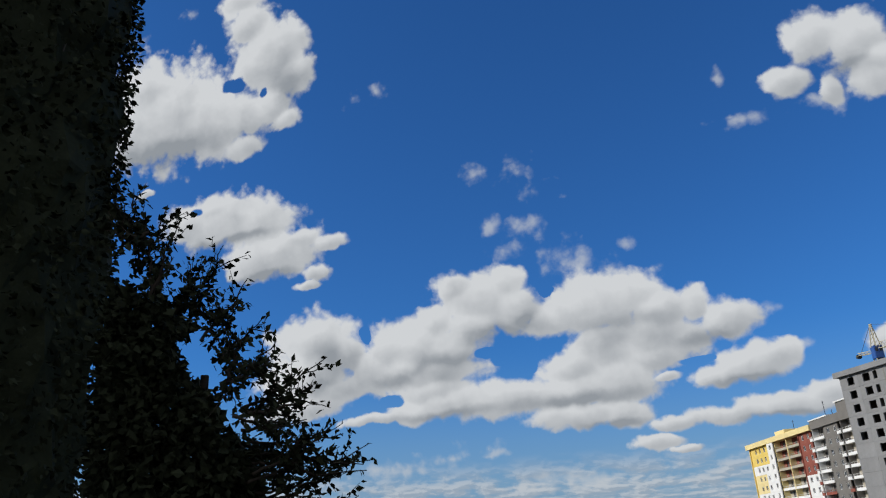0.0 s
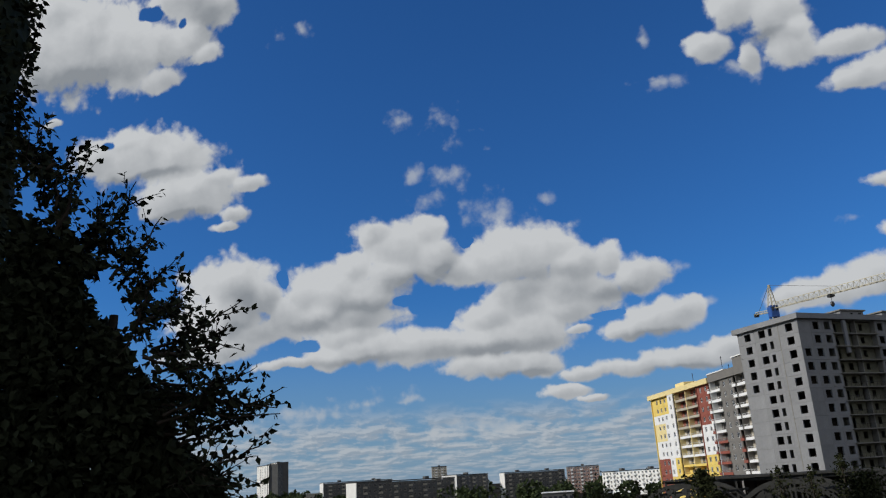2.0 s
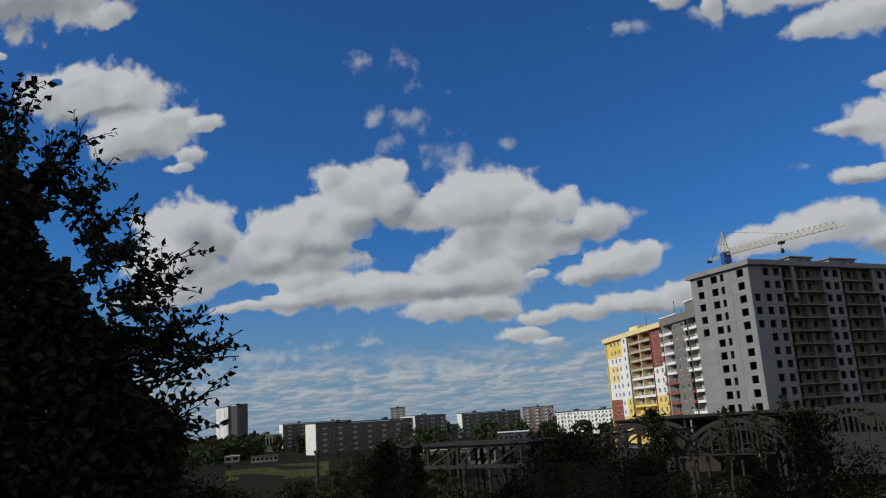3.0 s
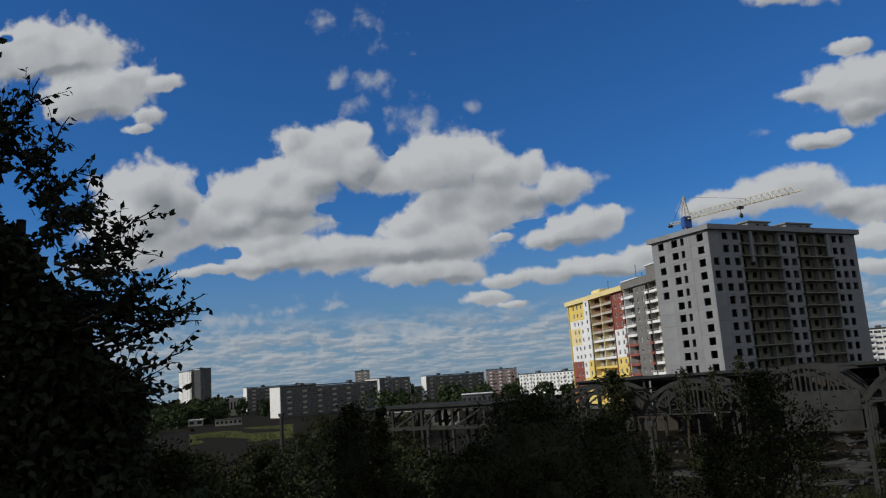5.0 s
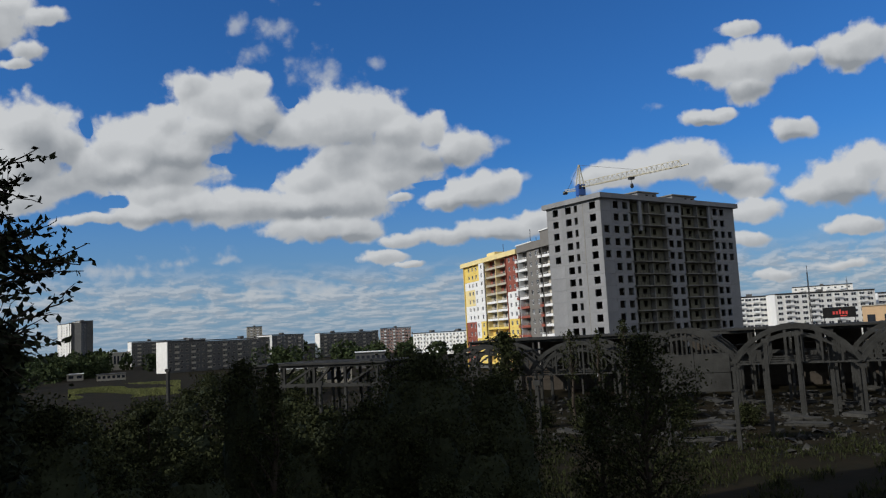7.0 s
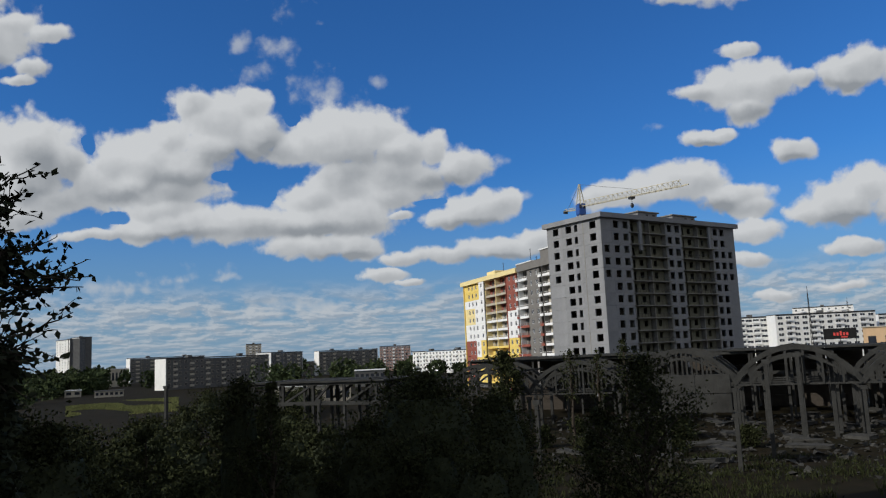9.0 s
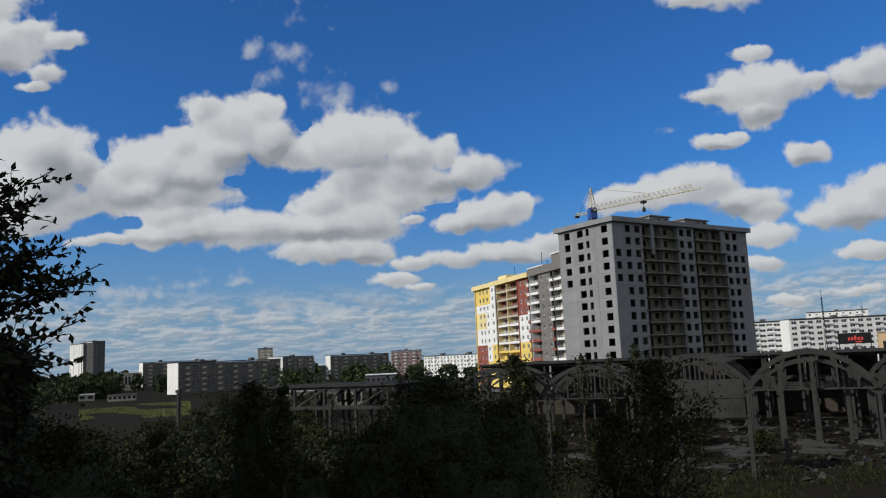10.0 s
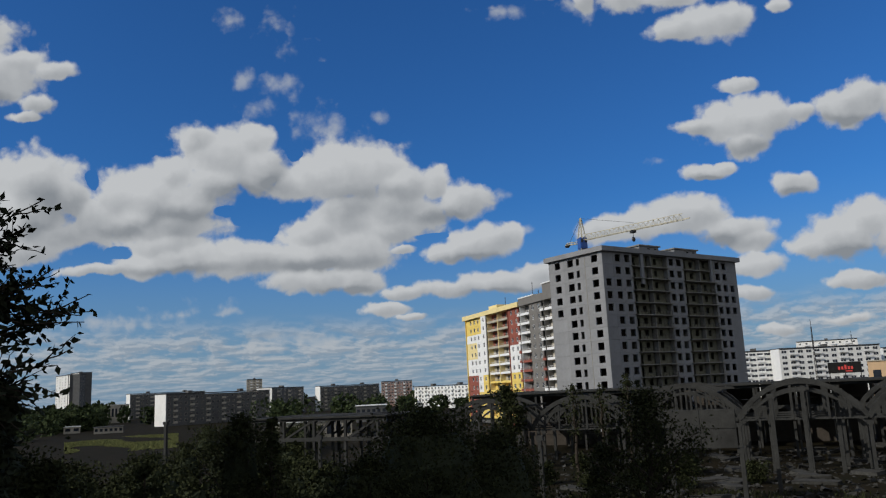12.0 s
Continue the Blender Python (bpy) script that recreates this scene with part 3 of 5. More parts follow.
    bm_box(bm, -0.04, 0.0, 5.3, 5.5, 0, 40.68)
    part("expansion_joint", bm, RAW, base, "dark vertical joint between panels")


grey_tower()


# ---- the tower crane behind it ----
def lattice(bm, a, b, w, h, n, chord=0.12, brace=0.07):
    """A three-chord lattice boom from a to b."""
    a, b = Vector(a), Vector(b)
    d = (b - a).normalized()
    s = d.cross(Vector((0, 0, 1))).normalized() * w / 2
    up = Vector((0, 0, h))
    for o in (s, -s, up):
        bm_bar(bm, a + o, b + o, chord)
    for i in range(n):
        p, q = a.lerp(b, i / n), a.lerp(b, (i + 1) / n)
        m = (p + q) / 2
        for o in (s, -s):
            bm_bar(bm, p + o, m + up, brace)
            bm_bar(bm, m + up, q + o, brace)
        bm_bar(bm, p + s, p - s, brace)
        bm_bar(bm, p + s, q - s, brace)


def tower_crane():
    foot = bearing(-27.92, 204.0)
    tip = bearing(-35.66, 187.0)
    crane = thing("tower_crane", Matrix.Translation(foot), "pale yellow lattice tower crane with a blue cab", "crane")
    d = (tip - foot).normalized()
    length = (tip - foot).length
    bm = bmesh.new()
    for sx in (-0.8, 0.8):
        for sy in (-0.8, 0.8):
            bm_bar(bm, (sx, sy, 0), (sx, sy, 46.7), 0.2)
    for i in range(22):
        z0, z1 = i * 2.07, (i + 1) * 2.07
        for sy in (-0.8, 0.8):
            bm_bar(bm, (-0.8, sy, z0), (0.8, sy, z1), 0.1)
            bm_bar(bm, (sy, 0.8, z0), (sy, -0.8, z1), 0.1)
    part("mast", bm, STEEL, crane)
    side = d.cross(Vector((0, 0, 1)))
    bm = bmesh.new()
    bm_box(bm, -1.0, 1.0, -1.0, 1.0, 46.7, 49.7)
    bmesh.ops.bevel(bm, geom=bm.edges[:], offset=0.12, segments=2, affect="EDGES")
    cab = part("cab", bm, BLUE, crane, "blue operator cab")
    for sx in (-0.55, 0.55):
        box_part("cab_window", cab, GLASS, sx - 0.32, sx + 0.32, -1.03, -1.005, 48.3, 49.3, "dark cab window")
    bm = bmesh.new()
    for o in (side * 0.8 + d * 0.7, side * -0.8 + d * 0.7, side * 0.8 - d * 0.7, side * -0.8 - d * 0.7):
        bm_bar(bm, o + Vector((0, 0, 49.4)), o * 0.15 + Vector((0, 0, 55.0)), 0.2)
    for i in range(5):
        k = 1 - i / 6
        for sg in (1, -1):
            bm_bar(bm, side * 0.8 * k + d * 0.7 * k * sg + Vector((0, 0, 49.4 + i * 0.9)), side * -0.8 * k + d * 0.7 * k * sg + Vector((0, 0, 50.3 + i * 0.9)), 0.09)
    part("apex", bm, STEEL, crane)
    bm = bmesh.new()
    lattice(bm, d * 1.0 + Vector((0, 0, 48.9)), d * (length * 0.94) + Vector((0, 0, 48.9)), 1.2, 1.5, 20)
    bm_bar(bm, d * length * 0.94 + Vector((0, 0, 48.9)), d * length + Vector((0, 0, 49.0)), 0.25)
    part("jib", bm, STEEL, crane)
    bm = bmesh.new()
    lattice(bm, d * -1.0 + Vector((0, 0, 48.3)), d * -5.2 + Vector((0, 0, 48.5)), 1.0, 0.6, 4)
    part("counter_jib", bm, STEEL, crane)
    bm = bmesh.new()
    c = d * -5.0
    bm_box(bm, c.x - 0.5, c.x + 0.5, c.y - 0.4, c.y + 0.4, 47.9, 48.7)
    part("counterweight", bm, OLD, crane, "small concrete counterweight")
    bm = bmesh.new()
    bm_bar(bm, (0, 0, 54.9), d * (length * 0.55) + Vector((0, 0, 50.4)), 0.07)
    bm_bar(bm, (0, 0, 54.9), d * -5.0 + Vector((0, 0, 47.8)), 0.07)
    h = d * (length * 0.5)
    bm_bar(bm, h + Vector((0, 0, 48.5)), h + Vector((0, 0, 46.9)), 0.08)
    part("cables", bm, CABLE, crane)
    bm = bmesh.new()
    bm_box(bm, h.x - 0.6, h.x + 0.6, h.y - 0.6, h.y + 0.6, 48.2, 48.8)
    part("trolley", bm, CABLE, crane)
    bm = bmesh.new()
    bmesh.ops.create_uvsphere(bm, u_segments=8, v_segments=6, radius=0.55, matrix=Matrix.Translation(h + Vector((0, 0, 46.6))) @ Matrix.Diagonal((1, 0.6, 1.2, 1)))
    part("hook_block", bm, CABLE, crane, "dark hook block")


tower_crane()


# ---- the coloured apartment house beside it ----
def panel_row(name, w, h, thick, holes, material, z0=0.85, z1=2.25):
    """A panel with a row of window openings (x0, x1)."""
    bm = bmesh.new()
    xs = [0.01] + [c for hole in holes for c in hole] + [w - 0.01]
    bm_grid(bm, xs, (0.01, z0, z1, h - 0.01), lambda i, j: not (i % 2 and j == 1), 0, thick)
    return mesh_of(name, bm, material)


def window_mesh(w, h, frame_mat):
    """A two-light window: the frame and its pane; x from 0 to w, outside towards -y."""
    bm = bmesh.new()
    bm_grid(bm, (0, 0.09, w / 2 - 0.05, w / 2 + 0.05, w - 0.09, w), (0, 0.09, h - 0.09, h), lambda i, j: not (i in (1, 3) and j == 1), 0.0, 0.08)
    a = mesh_of("window", bm, frame_mat)
    bm = bmesh.new()
    bm_box(bm, 0.02, w - 0.02, 0.05, 0.06, 0.02, h - 0.02)
    return a, mesh_of("pane", bm, GLASS)


def put_window(meshes, parent, m):
    ob = share("window", meshes[0], parent, m)
    share("pane", meshes[1], ob, Matrix.Identity(4))


def coloured_house():
    p0, p1 = bearing(-19.0, 283.0), bearing(-25.7, 218.5)
    L, D, FH, N, TOP = (p1 - p0).length, 16.0, 2.85, 12, 36.1
    house = thing("apartment_house", stand(p0, p1), "yellow, white, brick-red and grey apartment house with balconies", "apartment house")
    cache = {}

    def wall(x0, x1, k, material, wins, out=0.0):
        w = round(x1 - x0, 2)
        holes = tuple((round(w * c - 0.7, 2), round(w * c + 0.7, 2)) for c in wins)
        key = (w, holes, material.name)
        if key not in cache:
            cache[key] = panel_row("wall_panel", w, FH, 0.3, holes, material)
        z = TOP - FH * (k + 1)
        share("wall_panel", cache[key], house, Matrix.Translation((x0, -out, z)))
        if "win" not in cache:
            cache["win"] = window_mesh(1.4, 1.4, WHITE)
        for a, b in holes:
            put_window(cache["win"], house, Matrix.Translation((x0 + a, 0.14 - out, z + 0.85)))

    def balcony(x0, x1, k, back, front, out=0.0):
        z = TOP - FH * (k + 1)
        key = ("b", round(x1 - x0, 2), back.name)
        w = x1 - x0
        if key not in cache:
            cache[key] = panel_row("balcony_wall", w, FH, 0.2, ((w * 0.22, w * 0.42), (w * 0.55, w * 0.8)), back, 0.3, 2.3)
        share("balcony_wall", cache[key], house, Matrix.Translation((x0, 1.5, z)))
        key = ("s", round(w, 2), front.name)
        if key not in cache:
            bm = bmesh.new()
            bm_box(bm, 0, w, -0.25, 1.5, -0.12, 0.08)
            a = mesh_of("balcony_slab", bm, front if front is not SLATE else WHITE)
            bm = bmesh.new()
            bm_box(bm, 0.05, w - 0.05, -0.22, -0.12, 0.08, 0.62)
            bm_bar(bm, (0.05, -0.17, 1.05), (w - 0.05, -0.17, 1.05), 0.06)
            for i in range(5):
                bm_bar(bm, (0.1 + i * (w - 0.2) / 4, -0.17, 0.6), (0.1 + i * (w - 0.2) / 4, -0.17, 1.05), 0.05)
            cache[key] = (a, mesh_of("balcony_parapet", bm, front))
        for nm, me in zip(("balcony_slab", "balcony_parapet"), cache[key]):
            share(nm, me, house, Matrix.Translation((x0, -out, z)))

    b1 = [BRICK_RED] * 4 + [WHITE] * 4 + [YELLOW] * 4
    for k in range(N):
        first = [YELLOW, YELLOW, WHITE, PALE_YELLOW, PALE_YELLOW, WHITE, WHITE, BRICK_RED, BRICK_RED, BRICK_RED, BRICK_RED, BRICK_RED][k]
        wall(0.0, 9.5, k, first, (0.45, 0.8))
        wall(9.5, 15.9, k, WHITE if 2 <= k <= 8 else YELLOW, (0.25,))
        wall(15.9, 20.3, k, WHITE if k < 7 else YELLOW, (0.5,), 0.9)
        balcony(20.5, 28.9, k, b1[k] if k < 4 or k > 7 else FAR_TAN, FAR_TAN if k < 4 else (WHITE if k < 7 else YELLOW))
        balcony(29.3, 37.3, k, b1[k] if k < 4 or k > 7 else FAR_TAN, FAR_TAN if k < 4 else (WHITE if k < 7 else YELLOW))
        wall(37.5, 45.2, k, b1[k] if k != 7 else YELLOW, (0.28, 0.75))
        balcony(45.2, 46.9, k, WHITE, WHITE if k < 4 else (BRICK_RED if k < 9 else WHITE), 0.3)
        gk = BRICK_RED if 5 <= k <= 8 else (WHITE if k < 5 else SLATE)
        balcony(47.1, 53.0, k, SLATE, gk)
        wall(53.0, 61.0, k, SLATE, (0.3, 0.78))
        balcony(61.0, 63.2, k, SLATE, WHITE if k not in (5, 6, 7) else BRICK_RED, 0.3)
        balcony(63.5, L - 0.3, k, FAR_TAN if k > 0 else SLATE, WHITE)
    for x, m in ((20.3, PALE_YELLOW), (28.9, PALE_YELLOW), (37.3, BRICK_RED), (46.9, WHITE), (63.2, SLATE), (L - 0.3, SLATE)):
        bm = bmesh.new()
        bm_box(bm, x, x + (0.4 if x == 28.9 else 0.2), -0.3, 1.5, 0, TOP)
        part("balcony_fin", bm, m, house)
    # the block behind the skin, its end walls, cornices and roof houses
    box_part("body", house, FAR_GREY, 0.02, L, 1.71, D, 0, TOP)
    box_part("end_wall", house, YELLOW, -0.3, 0.0, -0.4, D, 0, TOP)
    bm = bmesh.new()
    bm_box(bm, -1.6, 46.9, -1.0, D + 0.4, TOP, TOP + 1.5)
    part("cornice", bm, PALE_YELLOW, house, "wide yellow cornice")
    box_part("grey_cornice", house, SLATE, 46.95, L, -0.6, D, TOP + 0.02, TOP + 2.2, "slate grey cornice band")
    box_part("cornice_cap", house, WHITE, 46.9, 58.0, -0.8, D, TOP + 2.2, TOP + 2.5)
    box_part("roof_house", house, PALE_YELLOW, 17.0, 24.0, 2.0, 9.0, TOP + 1.5, TOP + 3.3, bevel=0.05)
    box_part("roof_house", house, SLATE, 62.0, L, 0.2, 9.0, TOP + 2.2, TOP + 4.8, bevel=0.05)
    box_part("roof_house_cap", house, WHITE, 61.7, L + 0.3, -0.1, 9.3, TOP + 4.8, TOP + 5.1)
    bm = bmesh.new()
    for x, h in ((48.0, 5.5), (27.0, 3.5), (52.0, 2.5)):
        bm_bar(bm, (x, 4, TOP + 2.0), (x, 4, TOP + 2.0 + h), 0.12)
        bm_bar(bm, (x - 0.6, 4, TOP + 1.6 + h), (x + 0.6, 4, TOP + 1.6 + h), 0.06)
    part("antenna", bm, CABLE, house, "thin dark roof antennas")


coloured_house()


# ---- blocks of flats further off ----
def block(p0, p1, depth, top, floors, bays, wall, gable, label, loggia_every=0, win=(1.5, 1.4), group="far blocks of flats", base_z=0.0, gable_win=False):
    """A long panel block whose front runs from p0 to p1 (left to right as one faces it)."""
    m = stand(p0, p1)
    L = (p1 - p0).length
    ob = thing("apartment_block", m, label, "apartment block", group)
    box_part("body", ob, wall, 0, L, 0, depth, base_z, top)
    box_part("gable_wall", ob, gable, -0.35, -0.01, 0.0, depth, base_z, top + 0.3)
    box_part("gable_wall", ob, gable, L + 0.01, L + 0.35, 0.0, depth, base_z, top + 0.3)
    box_part("roof", ob, ROOF, -0.2, L + 0.2, -0.45, depth + 0.4, top + 0.31, top + 0.75)
    fh = (top - 1.2) / floors
    me = window_mesh(*win, FAR_TAN if wall is FAR_GREY else WHITE)
    bm = bmesh.new()
    w = L / bays * 0.8
    bm_box(bm, 0, w, -1.0, -0.02, -0.1, 0.05)
    bm_box(bm, 0, w, -1.0, -0.9, 0.05, 1.0)
    slab = mesh_of("balcony", bm, WHITE if wall is not FAR_GREY else FAR_TAN)
    for k in range(floors):
        z = 1.2 + k * fh + 0.8
        for i in range(bays):
            x = (i + 0.5) * L / bays
            put_window(me, ob, Matrix.Translation((x - win[0] / 2, -0.09, z)))
            if loggia_every and i % loggia_every == 1:
                share("balcony", slab, ob, Matrix.Translation((x - w / 2, 0, z - 0.7)))
    for i in range(max(1, bays // 8)):
        x = (i + 0.5) * L / max(1, bays // 8)
        box_part("roof_vent", ob, FAR_GREY, x - 1.2, x + 1.2, depth * 0.35, depth * 0.6, top + 0.75, top + 2.0)
    return ob


def far_blocks():
    block(bearing(2.3, 419), bearing(-4.6, 452), 11.0, 15.4, 5, 20, FAR_GREY, FAR_WHITE, "long grey five-storey block with a white brick gable", 3)
    block(bearing(4.6, 640), bearing(-0.2, 655), 12.0, 18.5, 6, 16, FAR_GREY, FAR_WHITE, "grey block of flats behind a belt of trees", 3)
    block(bearing(-4.8, 560), bearing(-7.0, 600), 12.0, 17.8, 6, 9, FAR_GREY, FAR_WHITE, "grey block of flats with a pale gable", 3)
    block(bearing(-8.2, 585), bearing(-12.4, 600), 12.0, 17.5, 6, 18, FAR_GREY, FAR_WHITE, "grey six-storey block with white end wall", 3)
    block(bearing(-12.6, 640), bearing(-14.8, 640), 13.0, 19.5, 7, 10, FAR_PINK, FAR_TAN, "dull reddish block of flats among trees", 3)
    block(bearing(-15.0, 520), bearing(-18.9, 480), 11.0, 13.6, 5, 16, FAR_WHITE, FAR_WHITE, "long whitish five-storey block with balconies", 2)
    # grey gables and the dark third tower put shaded sides into the colour
    block(bearing(9.15, 1012), bearing(8.35, 972), 14.0, 46.0, 15, 5, FAR_WHITE, FAR_GREY, "pale slab tower of flats on the skyline", 2, win=(1.8, 1.5), group="skyline towers")
    block(bearing(8.30, 1005), bearing(7.80, 976), 14.0, 48.5, 16, 4, FAR_WHITE, FAR_GREY, "pale slab tower of flats on the skyline", 2, win=(1.8, 1.5), group="skyline towers")
    block(bearing(7.72, 968), bearing(7.15, 985), 14.0, 46.5, 15, 4, FAR_GREY, FAR_GREY, "slab tower coloured dark grey for a shaded side", 0, win=(1.8, 1.5), group="skyline towers")
    block(bearing(-3.05, 900), bearing(-4.1, 900), 14.0, 31.5, 10, 5, FAR_TAN, FAR_WHITE, "pale tower block rising over the long roofs", 2, group="skyline towers")
    # the white nine-storey range beside the panel tower
    # extra-wide dark panes stand in for the shade of recessed loggias
    block(bearing(-37.6, 440), bearing(-40.4, 445), 12.0, 23.4, 8, 6, FAR_WHITE, WHITE, "white block of flats with long balconies", 2, group="white range", win=(3.2, 1.35))
    block(bearing(-40.5, 432), bearing(-46.4, 452), 12.0, 23.6, 8, 12, FAR_WHITE, WHITE, "long white block of flats with dark panes for shaded loggias", 3, group="white range", win=(2.6, 1.5))
    block(bearing(-46.6, 470), bearing(-50.5, 490), 12.0, 22.0, 7, 12, FAR_WHITE, WHITE, "white block of flats with long balconies", 2, group="white range", win=(3.2, 1.35))
    block(bearing(-41.6, 640), bearing(-45.2, 640), 14.0, 33.5, 11, 9, FAR_WHITE, WHITE, "white stepped block of flats behind a lower one", 2, group="white range")


far_blocks()


# ---- the ruined hall with its concrete arches ----
FOOT = bearing(-45.3, 108.0)
ALONG = Vector((-0.753, 0.658, 0))
AWAY = Vector((0.658, 0.753, 0))
SPAN = 14.8


def hall_place(s, w, z=0.0):
    p = FOOT + ALONG * s + AWAY * w
    return Vector((p.x, p.y, z))


HALL = Matrix(((-ALONG.x, AWAY.x, 0, FOOT.x), (-ALONG.y, AWAY.y, 0, FOOT.y), (0, 0, 1, 0), (0, 0, 0, 1)))


def arch_frame():
    """A segmental concrete arch truss: curved top chord, bottom tie, uprights and diagonals, springing 6.7 m up."""
    ob = thing("arch_truss", HALL @ Matrix.Translation((-SPAN, 0, 0)), "weathered grey concrete arch truss of a roofless hall", "arch truss", "arch trusses of the ruined hall")
    z0, rise, n = 6.7, 4.5, 16

    def at(k, lift=0.0):
        x = k * SPAN
        return Vector((x, 0, z0 + lift + rise * (1 - (2 * k - 1) ** 2) ** 0.8))

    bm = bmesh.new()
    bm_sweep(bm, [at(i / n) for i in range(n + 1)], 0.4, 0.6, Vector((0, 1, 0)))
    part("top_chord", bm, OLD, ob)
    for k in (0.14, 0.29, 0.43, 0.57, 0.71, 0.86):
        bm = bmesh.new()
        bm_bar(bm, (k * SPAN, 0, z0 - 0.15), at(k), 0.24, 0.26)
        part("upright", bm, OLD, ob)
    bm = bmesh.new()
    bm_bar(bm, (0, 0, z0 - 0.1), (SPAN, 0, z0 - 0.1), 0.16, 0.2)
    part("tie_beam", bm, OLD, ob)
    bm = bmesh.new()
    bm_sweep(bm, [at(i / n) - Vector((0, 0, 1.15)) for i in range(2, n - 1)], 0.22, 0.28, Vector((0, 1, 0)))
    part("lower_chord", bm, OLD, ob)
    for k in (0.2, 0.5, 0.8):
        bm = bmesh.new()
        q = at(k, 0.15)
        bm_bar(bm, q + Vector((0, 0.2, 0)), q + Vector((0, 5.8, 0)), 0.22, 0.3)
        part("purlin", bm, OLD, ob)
    return ob


def column_at(p, h, wide=0.42):
    ob = thing("concrete_column", Matrix.Translation(p) @ Matrix.Rotation(math.atan2(ALONG.y, ALONG.x), 4, "Z"), "square weathered concrete column of a ruined hall", "column", "columns of the ruined hall")
    bm = bmesh.new()
    bm_box(bm, -wide / 2, wide / 2, -wide / 2, wide / 2, -0.3, h)
    bmesh.ops.bevel(bm, geom=bm.edges[:], offset=0.03, segments=1, affect="EDGES")
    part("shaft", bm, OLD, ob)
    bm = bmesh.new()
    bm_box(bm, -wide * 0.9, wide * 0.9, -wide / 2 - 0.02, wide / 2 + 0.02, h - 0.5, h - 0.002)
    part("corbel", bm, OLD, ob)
    return ob


def ruined_hall():
    first = arch_frame()
    for bay in range(-2, 4):
        for row in range(0, 4):
            if bay == 0 and row == 0 or row == 2 and bay == -1 or row == 0 and bay > 0:
                continue
            copy_thing(first, HALL @ Matrix.Translation((-(bay + 1) * SPAN, row * 6.0, -1.0 if bay > 1 else 0)))
    for bay in range(-2, 5):
        for row in range(0, 4):
            column_at(hall_place(bay * SPAN, row * 6.0), 6.27 if bay < 3 else 5.27)
    # the flat roof that still stands over the far half of the hall, on its own columns
    roof = thing("hall_roof", HALL @ Matrix.Translation((0, 0, -0.7)), "long flat roof of grey concrete slabs over a ruined hall", "roof")
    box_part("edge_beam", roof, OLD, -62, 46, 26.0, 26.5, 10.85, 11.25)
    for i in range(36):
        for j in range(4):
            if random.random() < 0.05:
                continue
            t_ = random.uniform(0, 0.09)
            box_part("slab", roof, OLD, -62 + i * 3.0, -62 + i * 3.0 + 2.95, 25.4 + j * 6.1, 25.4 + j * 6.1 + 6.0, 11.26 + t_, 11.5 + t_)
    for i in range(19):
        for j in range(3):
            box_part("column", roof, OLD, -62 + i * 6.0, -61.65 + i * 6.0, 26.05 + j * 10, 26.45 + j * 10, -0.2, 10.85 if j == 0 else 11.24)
    # back wall in the dark shade colour, for the unlit void under the roof
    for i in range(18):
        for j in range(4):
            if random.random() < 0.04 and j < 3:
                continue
            box_part("wall_panel", roof, UNLIT, -62 + i * 6.0 + 0.42, -62 + i * 6.0 + 5.98, 49.0, 49.24, j * 2.8 + 0.01, j * 2.8 + 2.78)
    # the lone posts in front, and the wall panel that still hangs on one
    for s, w, h in ((13.1, -27.0, 5.5), (10.3, -18.0, 10.2), (6.8, 2.5, 10.6), (2.6, 6.5, 10.0), (33.0, -27.0, 7.0)):
        column_at(hall_place(s, w), h)
    wall = thing("wall_panel_pair", HALL @ Matrix.Translation((-19.5, -27.3, 5.5)), "two large grey concrete wall panels hanging on columns", "wall panel")
    for i in range(2):
        for j in range(2):
            bm = bmesh.new()
            bm_box(bm, j * 3.3 - 0.4, j * 3.3 + 2.88, -0.12, 0.12, i * 1.85, i * 1.85 + 1.81)
            bmesh.ops.bevel(bm, geom=bm.edges[:], offset=0.03, segments=1, affect="EDGES")
            part("panel", bm, OLD, wall)
    column_at(hall_place(19.6, -27.0), 5.5)
    column_at(bearing(2.3, 141.5), 9.0, 0.5)
    column_at(bearing(-8.1, 95), 7.6, 0.36)
    # tall posts that still prop the nearest arch, and the spandrel wall with its row of openings behind
    for az, d, h in ((-39.4, 109.2, 9.0), (-41.55, 106.8, 10.5), (-43.5, 109.2, 9.6)):
        column_at(bearing(az, d), h, 0.5)
    spandrel = thing("spandrel_wall", HALL @ Matrix.Translation((-30.0, 21.5, 0)), "grey concrete wall with a row of small openings in the ruined hall", "wall")
    for i in range(15):
        bm = bmesh.new()
        bm_grid(bm, (i * 3.6 + 0.02, i * 3.6 + 0.7, i * 3.6 + 2.9, i * 3.6 + 3.58), (5.3, 5.9, 7.0, 7.5), lambda i_, j_: (i_, j_) != (1, 1), 0, 0.25)
        part("panel", bm, OLD, spandrel)
    for i in range(8):
        box_part("post", spandrel, OLD, i * 7.2 - 0.2, i * 7.2 + 0.2, 0.26, 0.66, -0.2, 7.5)
    column_at(bearing(-4.5, 122), 5.2, 0.4)


ruined_hall()


